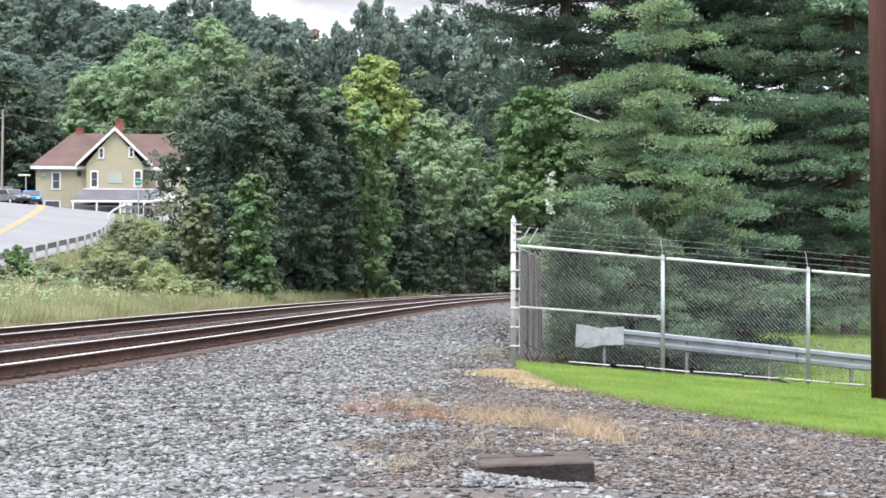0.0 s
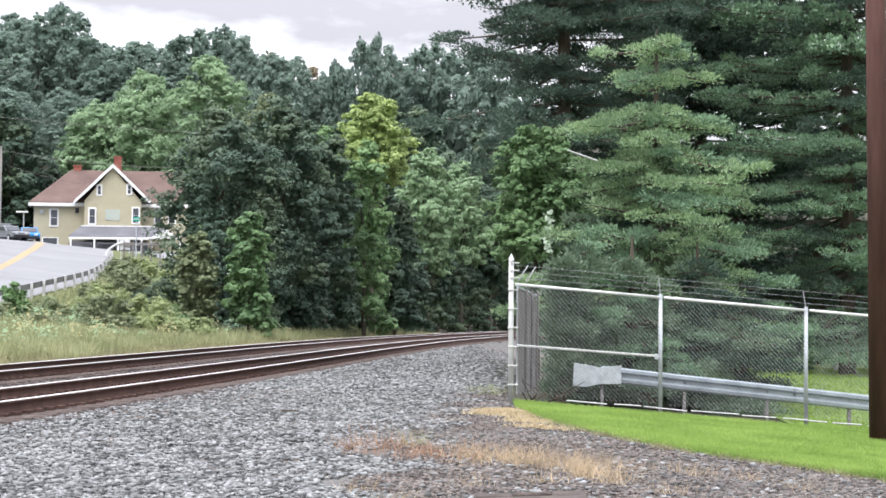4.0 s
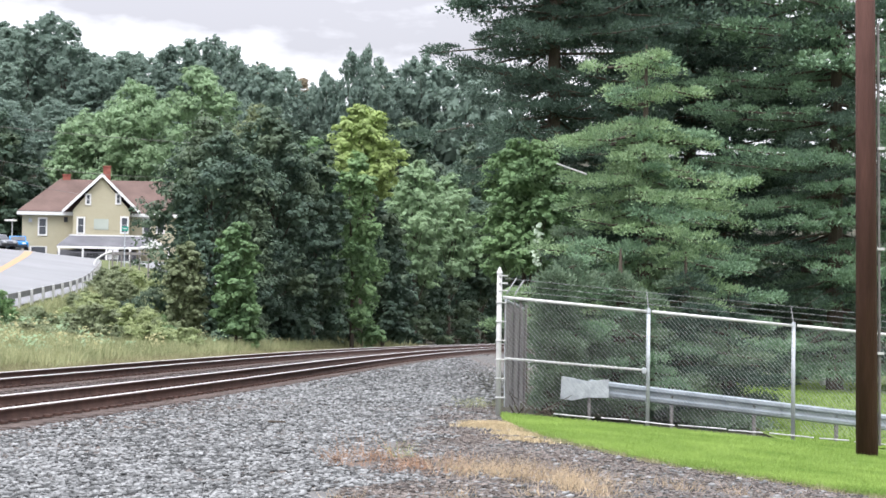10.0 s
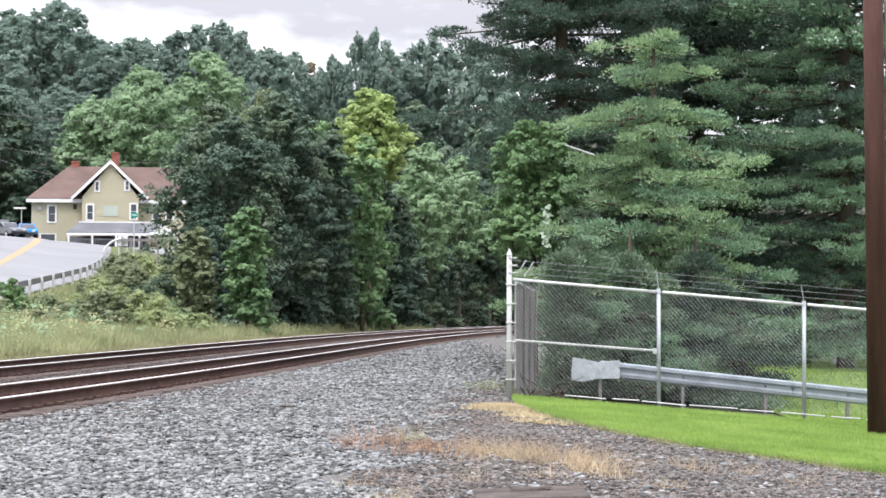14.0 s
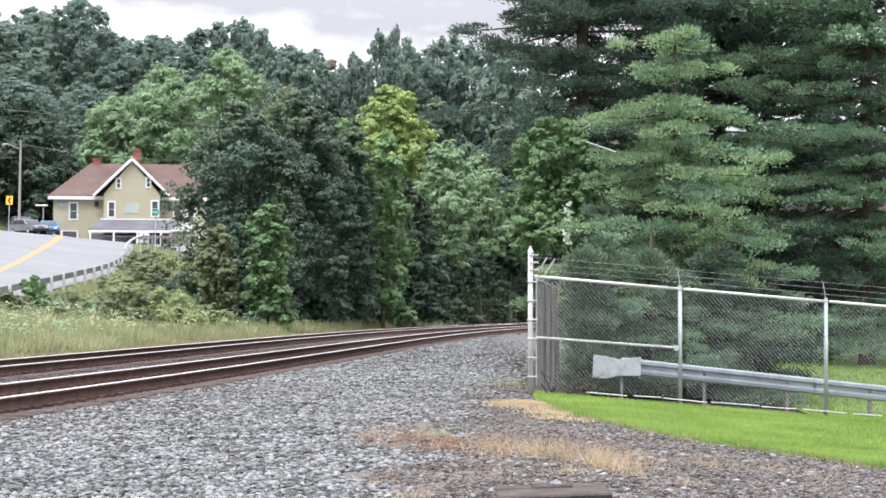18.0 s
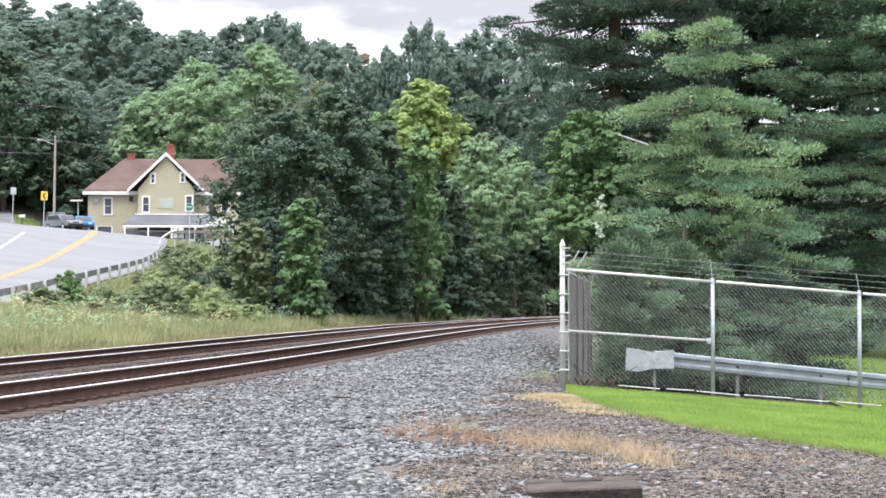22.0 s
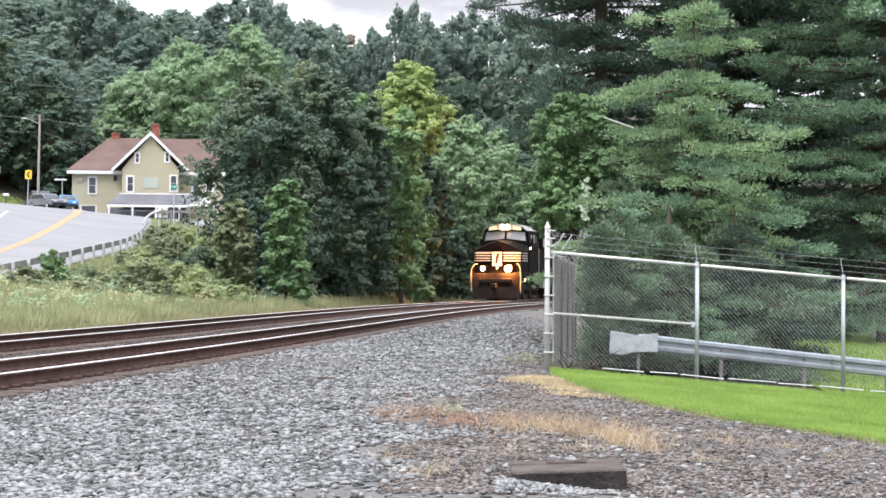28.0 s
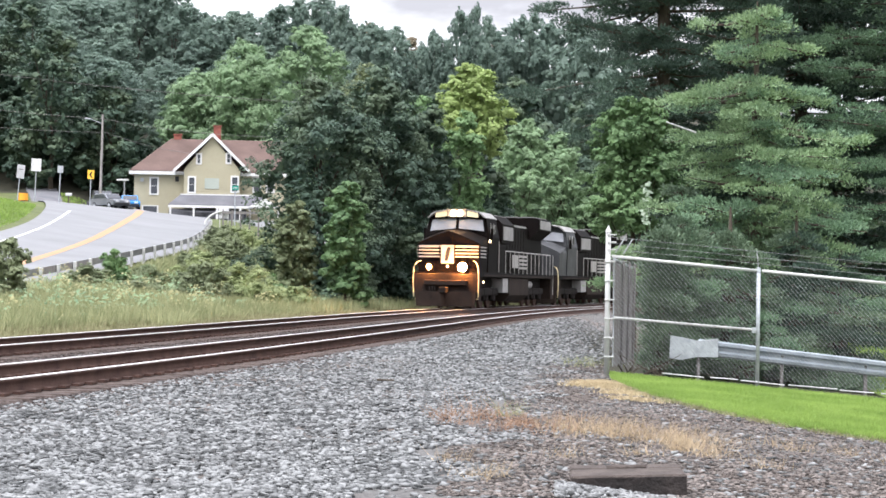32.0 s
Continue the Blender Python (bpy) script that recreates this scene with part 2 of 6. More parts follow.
M_BARRIER = mat("dull_barrier_steel", (0.17, 0.195, 0.215), (0.31, 0.345, 0.375), 3, 0.42, 0.4, fine=24)
M_PLATE = mat("scuffed_steel_plate", (0.22, 0.245, 0.25), (0.50, 0.54, 0.55), 5, 0.5, 0.2, fine=14)
M_HEADS = mat("pale_seed_heads", (0.27, 0.26, 0.12), (0.46, 0.43, 0.24), 1, 0.9, island=0.8, fine=8, thin=0.3)


# ---- building helpers ----
def link(name, bm, material, parent=None, label="", smooth=False):
    me = bpy.data.meshes.new(name)
    bm.to_mesh(me)
    bm.free()
    for m in (material if isinstance(material, (list, tuple)) else [material]):
        me.materials.append(m)
    if smooth:
        me.polygons.foreach_set("use_smooth", [True] * len(me.polygons))
    ob = new(name, me)
    if parent:
        ob.parent = parent
    if label:
        tagged(ob, label)
    return ob


def part(name, bm, material, parent, label="", smooth=False):
    return link(name, bm, material, parent, label, smooth)


def from_arrays(name, verts, faces, material, parent=None, label="", smooth=False):
    """verts (N,3) and faces (M,k) as arrays, all faces of k corners."""
    verts, faces = np.asarray(verts, np.float32), np.asarray(faces, np.int32)
    me = bpy.data.meshes.new(name)
    k = faces.shape[1]
    me.vertices.add(len(verts))
    me.vertices.foreach_set("co", verts.ravel())
    me.loops.add(faces.size)
    me.loops.foreach_set("vertex_index", faces.ravel())
    me.polygons.add(len(faces))
    me.polygons.foreach_set("loop_start", np.arange(0, faces.size, k, dtype=np.int32))
    me.polygons.foreach_set("loop_total", np.full(len(faces), k, np.int32))
    if smooth:
        me.polygons.foreach_set("use_smooth", np.ones(len(faces), bool))
    me.update(calc_edges=True)
    me.materials.append(material)
    ob = new(name, me)
    if parent:
        ob.parent = parent
    if label:
        tagged(ob, label)
    return ob


def empty(name, m, label="", category="", group="", kind=""):
    ob = new(name)
    ob.matrix_basis = m
    return tagged(ob, label, category, group, kind)


def box(bm, x0, x1, y0, y1, z0, z1, bevel=0.0):
    r = bmesh.ops.create_cube(bm, size=1.0, matrix=Matrix.LocRotScale(((x0 + x1) / 2, (y0 + y1) / 2, (z0 + z1) / 2), None, (abs(x1 - x0), abs(y1 - y0), abs(z1 - z0))))
    if bevel:
        es = list({e for v in r["verts"] for e in v.link_edges})
        bmesh.ops.bevel(bm, geom=es, offset=bevel, segments=1, affect="EDGES")
    return bm


def boxed(*a, **k):
    return box(bmesh.new(), *a, **k)


def rod(bm, a, b, r0, r1=None, sides=8, caps=True):
    """A round bar from a to b."""
    a, b = Vector(a), Vector(b)
    d = b - a
    m = Matrix.Translation((a + b) / 2) @ d.to_track_quat("Z", "Y").to_matrix().to_4x4()
    bmesh.ops.create_cone(bm, cap_ends=caps, segments=sides, radius1=r0, radius2=r0 if r1 is None else r1, depth=d.length, matrix=m)
    return bm


def rodded(*a, **k):
    return rod(bmesh.new(), *a, **k)


def prism(bm, pts, x0, x1, axis="x"):
    """A closed outline of (u, v) points drawn out from x0 to x1 along an axis: x gives (x,u,v), y gives (u,y,v), z gives (u,v,z)."""
    put = {"x": lambda c, u, v: (c, u, v), "y": lambda c, u, v: (u, c, v), "z": lambda c, u, v: (u, v, c)}[axis]
    a = [bm.verts.new(put(x0, u, v)) for u, v in pts]
    b = [bm.verts.new(put(x1, u, v)) for u, v in pts]
    n = len(pts)
    bm.faces.new(a)
    bm.faces.new(b[::-1])
    for i in range(n):
        bm.faces.new((a[i], b[i], b[(i + 1) % n], a[(i + 1) % n]))
    bmesh.ops.recalc_face_normals(bm, faces=bm.faces)
    return bm


def prismed(*a, **k):
    return prism(bmesh.new(), *a, **k)


def smoothstep(v, a, b):
    t = np.clip((v - a) / (b - a), 0, 1)
    return t * t * (3 - 2 * t)


# ---- the line of the railway: heights from the rail tops, distance s along the near track ----
SPACING, GAUGE_HALF = 4.36, 0.7535
LINE_S = np.arange(-60, 420, 0.5)
_k = np.where(LINE_S < 0, 0.0, -0.002288 + 0.000066 * np.clip(LINE_S - 20, 0, 80))
_i0 = 120
LINE_T = 0.173766 + np.concatenate([[0], np.cumsum(_k[:-1] * 0.5)])
LINE_T -= LINE_T[_i0] - 0.173766
LINE_X = np.concatenate([[0], np.cumsum(np.sin(LINE_T[:-1]) * 0.5)])
LINE_Y = np.concatenate([[0], np.cumsum(np.cos(LINE_T[:-1]) * 0.5)])
LINE_X += -10.489 - LINE_X[_i0]
LINE_Y += -LINE_Y[_i0]


def on_line(s, off=0.0):
    """The place beside the near track's centre at s, off metres to its left, and the heading from +y to +x."""
    x, y, t = (float(np.interp(s, LINE_S, a)) for a in (LINE_X, LINE_Y, LINE_T))
    return x - math.cos(t) * off, y + math.sin(t) * off, t


def to_line(x, y):
    """Arrays of places to distance along the line and offset to its left."""
    x, y = np.asarray(x, float).ravel(), np.asarray(y, float).ravel()
    s, off = np.empty(len(x)), np.empty(len(x))
    for i in range(0, len(x), 4000):
        dx, dy = x[i:i + 4000, None] - LINE_X, y[i:i + 4000, None] - LINE_Y
        j = np.argmin(dx * dx + dy * dy, axis=1)
        r = np.arange(len(j))
        s[i:i + 4000] = LINE_S[j]
        off[i:i + 4000] = -dx[r, j] * np.cos(LINE_T[j]) + dy[r, j] * np.sin(LINE_T[j])
    return s, off


# the road over the hill: y, right edge x, left edge x, height at the right and the left edge
ROAD = np.array([(60, -20.9, -33.5, -0.27, 0.0), (80, -21.3, -33.2, 0.71, 1.2), (95, -21.8, -32.6, 1.37, 2.2), (110, -22.0, -32.0, 2.21, 2.99), (120, -22.3, -31.7, 2.75, 3.91), (130, -22.9, -32.8, 3.18, 4.74),
                 (150, -25.3, -36.85, 4.74, 6.27), (170, -28.5, -41.8, 6.17, 7.52), (180, -30.3, -44.85, 6.81, 8.14), (190, -32.0, -47.7, 6.96, 8.41)])


def road_edges(y):
    y = np.asarray(y, float)
    near = [np.clip(y + d, 60, 190) for d in (-9, -4.5, 0, 4.5, 9)]
    return tuple(sum(np.interp(v, ROAD[:, 0], ROAD[:, i]) for v in near) / 5 for i in range(1, 5))


def ground_z(x, y):
    x, y = np.asarray(x, float), np.asarray(y, float)
    shape = x.shape
    x, y = x.ravel(), y.ravel()
    s, off = to_line(x, y)
    d = off - SPACING
    near = -0.225 - 0.05 * smoothstep(-off, 1.7, 2.8) - 0.08 * np.clip(x - 1.0, 0, 8) - 0.01 * np.clip(x - 9.0, 0, 60)
    near = near - 0.20 * smoothstep(y, 34.0, 37.5) * smoothstep(x, 0.9, 2.4)
    near = near + 0.72 * smoothstep(y, 40.0, 50.0) * smoothstep(x, 4.5, 8.5)
    bed = np.where((off > -1.6) & (d < 1.6), -0.225, -0.30)
    far = -0.30 - 0.15 * smoothstep(d, 1.6, 3.0) + 0.10 * np.clip(d - 4, 0, 40) + 0.27 * np.clip(d - 44, 0, 170) + 0.05 * np.clip(d - 214, 0, 600)
    z = np.where(off < -1.6, near, np.where(d > 1.6, far, bed))
    # the road's bank and the slope above it
    xr, xl, zr, zl = road_edges(y)
    inside = np.clip((x - xl) / (xr - xl), 0, 1)
    zroad = zl + (zr - zl) * inside - 0.12
    right = np.clip(x - xr, 0, None)
    left = np.clip(xl - x, 0, None)
    bank = zroad - 0.42 * np.clip(right - 1.6, 0, None)
    w = smoothstep(y, 50, 75) * (1 - smoothstep(y, 188, 215))
    w = np.where(x > -10, 0, w)
    hill = np.where(left > 0, zl - 0.1 + 0.22 * np.clip(left - 1, 0, 30) * (1 - smoothstep(y, 150, 185)), bank)
    road_side = np.where(right > 0, np.maximum(far, bank), hill)
    z = np.where(d > 2.0, z * (1 - w) + road_side * w, z)
    # a level yard round the house
    flat = smoothstep(y, 178, 188) * (1 - smoothstep(y, 212, 240)) * smoothstep(-x, 12, 22) * (1 - smoothstep(-x, 60, 90))
    z = z * (1 - flat) + (6.6 + 0.95 * smoothstep(-x, 34.5, 37.5)) * flat
    z = z + 2.6 * smoothstep(y, 184, 216) * smoothstep(-x, 44, 52) * (1 - smoothstep(y, 225, 255))
    return z.reshape(shape)


def gz(x, y):
    return float(ground_z(np.array([x]), np.array([y]))[0])


def sheet(name, xs, ys, material, lift=0.0, kind="structure"):
    gx, gy = np.meshgrid(xs, ys)
    z = ground_z(gx, gy) + lift
    v = np.column_stack([gx.ravel(), gy.ravel(), z.ravel()])
    w = len(xs)
    i = (np.arange(len(ys) - 1)[:, None] * w + np.arange(w - 1)).ravel()
    f = np.column_stack([i, i + 1, i + w + 1, i + w])
    return tagged(from_arrays(name, v, f, material, smooth=True), kind=kind)


def steps(*bands):
    out = []
    for a, b, d in bands:
        out += list(np.arange(a, b, d))
    return np.array(out + [bands[-1][1]])


# ---- ground: one sheet; ballast, field and yard soils told apart by place ----
ground = sheet("ground", steps((-2600, -600, 200), (-600, -120, 16), (-120, -50, 4), (-50, -14, 1.2), (-14, 14, 0.5), (14, 60, 2.5), (60, 600, 20), (600, 2600, 200)),
               steps((-400, -20, 20), (-20, 12, 2), (12, 40, 0.6), (40, 110, 1.2), (110, 240, 2.5), (240, 500, 12), (500, 3200, 150)), M_FIELD)
tagged(ground, "grassy ground rising to a wooded hill", "ground")
ground.data.materials.append(M_GRAVEL)
_c = np.array([p.center for p in ground.data.polygons])
_s, _off = to_line(_c[:, 0], _c[:, 1])
_grav = (np.abs(_off - SPACING / 2) < 5) | (_off < SPACING + 2.6) & (_c[:, 0] < 22) & (_c[:, 1] < 33.6) & (_c[:, 1] > -60) | (_off < 0) & (_off > -7) & (_c[:, 1] < 115) & (_c[:, 1] > 20)
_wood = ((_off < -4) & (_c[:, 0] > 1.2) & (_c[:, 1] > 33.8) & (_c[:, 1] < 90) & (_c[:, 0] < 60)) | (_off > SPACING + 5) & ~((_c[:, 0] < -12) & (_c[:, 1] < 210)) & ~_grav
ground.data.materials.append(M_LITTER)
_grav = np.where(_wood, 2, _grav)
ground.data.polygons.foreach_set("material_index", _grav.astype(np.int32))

# ---- the two tracks ----
def sweep(name, profile, s0, s1, off, material, parent, step=0.5, z=0.0, smooth=False):
    ss = np.arange(s0, s1 + step / 2, step)
    n = len(profile)
    vs = []
    for s in ss:
        x, y, t = on_line(s, off)
        c, sn = math.cos(t), math.sin(t)
        vs += [(x + c * u, y - sn * u, z + v) for u, v in profile]
    i = np.arange(len(ss) - 1)[:, None] * n
    j = np.arange(n)
    k = (j + 1) % n
    f = np.stack([i + j, i + k, i + n + k, i + n + j], -1).reshape(-1, 4)
    return from_arrays(name, vs, f, material, parent, smooth=smooth)


RAIL_PROFILE = [(-0.070, -0.186), (-0.070, -0.175), (-0.012, -0.150), (-0.009, -0.055), (-0.036, -0.040), (-0.037, -0.008),
                (0.037, -0.008), (0.036, -0.040), (0.009, -0.055), (0.012, -0.150), (0.070, -0.175), (0.070, -0.186)]
HEAD_PROFILE = [(-0.0385, -0.017), (-0.030, 0.0), (0.030, 0.0), (0.0385, -0.017)]
tie_mesh = None
for title, off0, words in (("near_track", 0.0, "nearer railway track with polished rails on wooden ties"), ("far_track", SPACING, "farther railway track with polished rails on wooden ties")):
    track = tagged(new("railway_track"), words, "railway track", "parallel railway tracks", "structure")
    for side in (-1, 1):
        rail = sweep("rail", RAIL_PROFILE, -20, 400, off0 + side * GAUGE_HALF, M_RAIL, track, 1.0)
        tagged(rail, "rust-brown steel rail")
        tagged(sweep("rail_head", HEAD_PROFILE, -20, 400, off0 + side * GAUGE_HALF, M_RAILTOP, rail, 1.0), "polished running surface")
    if tie_mesh is None:
        t_bm = boxed(-1.30, 1.30, -0.115, 0.115, -0.18, 0.0, 0.012)
        tie_mesh = bpy.data.meshes.new("tie")
        t_bm.to_mesh(tie_mesh)
        t_bm.free()
        tie_mesh.materials.append(M_TIE)
    rng = random.Random(5 + int(off0))
    for i in range(300):
        s = 14 + i * 0.495
        x, y, t = on_line(s, off0)
        tie = new("tie", tie_mesh)
        tie.parent = track
        tie.matrix_basis = pose(x + rng.uniform(-0.04, 0.04), y, -0.192 + rng.uniform(-0.006, 0.004), 0, 0, -math.degrees(t) + rng.uniform(-0.8, 0.8))
    # plates and spikes under each rail, and the ties farther off
    b = bmesh.new()
    for i in range(150):
        s = 16 + i * 0.495
        for side in (-1, 1):
            x, y, t = on_line(s, off0 + side * GAUGE_HALF)
            for u in (-0.13, 0.13):
                cx, cy = x + math.cos(t) * u, y - math.sin(t) * u
                bmesh.ops.create_cube(b, size=1.0, matrix=pose(cx, cy, -0.168, 0, 0, -math.degrees(t)) @ Matrix.Diagonal((0.10, 0.17, 0.035, 1)))
    tagged(link("tie_plates", b, M_RAIL, track), kind="stuff")
    b = bmesh.new()
    for i in range(150):
        x, y, t = on_line(162.5 + i * 0.9, off0)
        bmesh.ops.create_cube(b, size=1.0, matrix=pose(x, y, -0.285, 0, 0, -math.degrees(t)) @ Matrix.Diagonal((2.6, 0.23, 0.18, 1)))
    tagged(link("distant_ties", b, M_TIE, track), kind="stuff")


# ---- plants ----
def leaf_quads(rs, centres, outs, size, droop=0.0):
    """One pointed leaf quad at each centre, facing roughly along outs."""
    n = len(centres)
    nrm = outs + rs.normal(0, 0.30, (n, 3))
    nrm /= np.linalg.norm(nrm, axis=1)[:, None] + 1e-9
    a = np.cross(nrm, rs.normal(0, 1, (n, 3)))
    a /= np.linalg.norm(a, axis=1)[:, None] + 1e-9
    b = np.cross(nrm, a)
    ln = (size * rs.uniform(0.6, 1.35, n))[:, None]
    v = np.stack([centres - a * ln * 0.5, centres + b * ln * 0.32, centres + a * ln * 0.5, centres - b * ln * 0.32], 1)
    f = np.arange(n * 4).reshape(n, 4)
    return v.reshape(-1, 3), f


def sphere_dirs(rs, n, up=0.0):
    d = rs.normal(0, 1, (n, 3))
    d[:, 2] += up
    return d / (np.linalg.norm(d, axis=1)[:, None] + 1e-9)


def crown_arrays(rs, height, radius, base, clumps, leaves, leaf, lobes=20, ragged=0.12, shape="dome"):
    """Leaves of an uneven crown: boughs set round the crown's outline carry rounded clumps, and clumps carry leaves."""
    span = height - base
    lo = []
    for i in range(lobes):
        u = (i + 0.5) / lobes
        if shape == "dome":
            wide = (0.74 + 0.9 * u) if u < 0.29 else math.sqrt(max(0.0, 1 - ((u - 0.29) / 0.73) ** 2))
        elif shape == "column":
            wide = 0.85 if u < 0.6 else 0.85 * math.sqrt(max(0.0, 1 - ((u - 0.6) / 0.42) ** 2))
        else:
            wide = math.sin(math.pi * min(1, 0.2 + 0.76 * u)) ** 0.8
        a = i * 2.39996 + rs.uniform(-0.35, 0.35)
        rl = radius * rs.uniform(0.27, 0.44) * (0.65 + 0.35 * wide)
        r = max(0.0, radius * wide - rl * 0.75) * rs.uniform(0.80, 1.0 + ragged)
        h = base + span * (0.04 + 0.90 * u) + rs.normal(0, 0.02) * span
        lo.append((np.array([math.cos(a) * r, math.sin(a) * r, min(h, height - rl * 0.7)]), rl, rl * 0.85))
    cs, os_ = [], []
    per = max(6, clumps // lobes)
    for c, rr, hh in lo:
        out = np.array([c[0], c[1], 0]) / (math.hypot(c[0], c[1]) + 0.2)
        d = rs.normal(0, 1, (per, 3)) + out * 0.7 + np.array([0, 0, 0.5])
        d /= np.linalg.norm(d, axis=1)[:, None] + 1e-9
        p = c + d * np.array([rr, rr, hh]) * rs.uniform(0.70, 1.02 + ragged, (per, 1))
        for q, dd, s in zip(p, d, rr * rs.uniform(0.24, 0.46, per)):
            e = sphere_dirs(rs, leaves, 0.6)
            cs.append(q + e * np.array([s, s, s * 0.55]) * rs.uniform(0.45, 1.05, (leaves, 1)) + np.array([0, 0, -0.25]) * s * rs.uniform(0, 1, (leaves, 1)) ** 2)
            os_.append(e * 0.65 + dd * 0.55 + np.array([0, 0, 0.40]))
    v, f = leaf_quads(rs, np.concatenate(cs), np.concatenate(os_), leaf)
    # larger leaves deep in each bough close the crown
    n = max(24, int(0.22 * per * leaves))
    deep = np.concatenate([c * np.array([0.86, 0.86, 1.0]) + sphere_dirs(rs, n, -0.1) * np.array([rr, rr, hh]) * rs.uniform(0.10, 0.85, (n, 1)) for c, rr, hh in lo])
    core = sphere_dirs(rs, n * lobes // 3) * rs.uniform(0.1, 1.0, (n * lobes // 3, 1)) ** 0.5 * np.array([radius * 0.62, radius * 0.62, span * 0.42]) + np.array([0, 0, base + span * 0.48])
    deep = np.concatenate([deep, core])
    v2, f2 = leaf_quads(rs, deep, rs.normal(0, 1, deep.shape) + np.array([0, 0, 0.4]), leaf * 2.0)
    v, f = np.concatenate([v, v2]), np.concatenate([f, f2 + len(v)])
    v[:, 2] = np.maximum(v[:, 2], 0.05)
    return v, f, lo


def trunk_mesh(rs, height, r0, lobes, name, parent):
    b = bmesh.new()
    top = height * 0.62
    pts = [Vector((rs.normal(0, 0.02) * z, rs.normal(0, 0.02) * z, z)) for z in np.linspace(-0.3, top, 6)]
    for i in range(5):
        rod(b, pts[i], pts[i + 1], r0 * (1 - i * 0.17), r0 * (1 - (i + 1) * 0.17), 7)
    for c, rr, hh in lobes[::2]:
        z = min(top, max(height * 0.16, c[2] * 0.6))
        k = z / top * 5
        j = min(4, int(k))
        start = pts[j].lerp(pts[j + 1], k - j)
        rod(b, start, Vector(c), r0 * 0.32, r0 * 0.08, 5)
    return part(name, b, M_BARK, parent)


def broadleaf(label, x, y, height, radius, material, seed, base=None, clumps=230, leaves=44, leaf=0.26, lobes=8, trunk=None, category="tree", group="", ragged=0.12, sink=0.15, shape="dome"):
    rs = np.random.RandomState(seed)
    tree = empty("broadleaf_tree" if category == "tree" else "shrub", pose(x, y, gz(x, y) - sink), label, category, group)
    base = height * 0.12 if base is None else base
    v, f, lo = crown_arrays(rs, height, radius, base, clumps, leaves, leaf, lobes, ragged, shape)
    from_arrays("crown" if category == "tree" else "foliage", v, f, material, tree)
    trunk_mesh(rs, height, trunk or radius * 0.07, lo, "trunk" if category == "tree" else "stem", tree)
    return tree


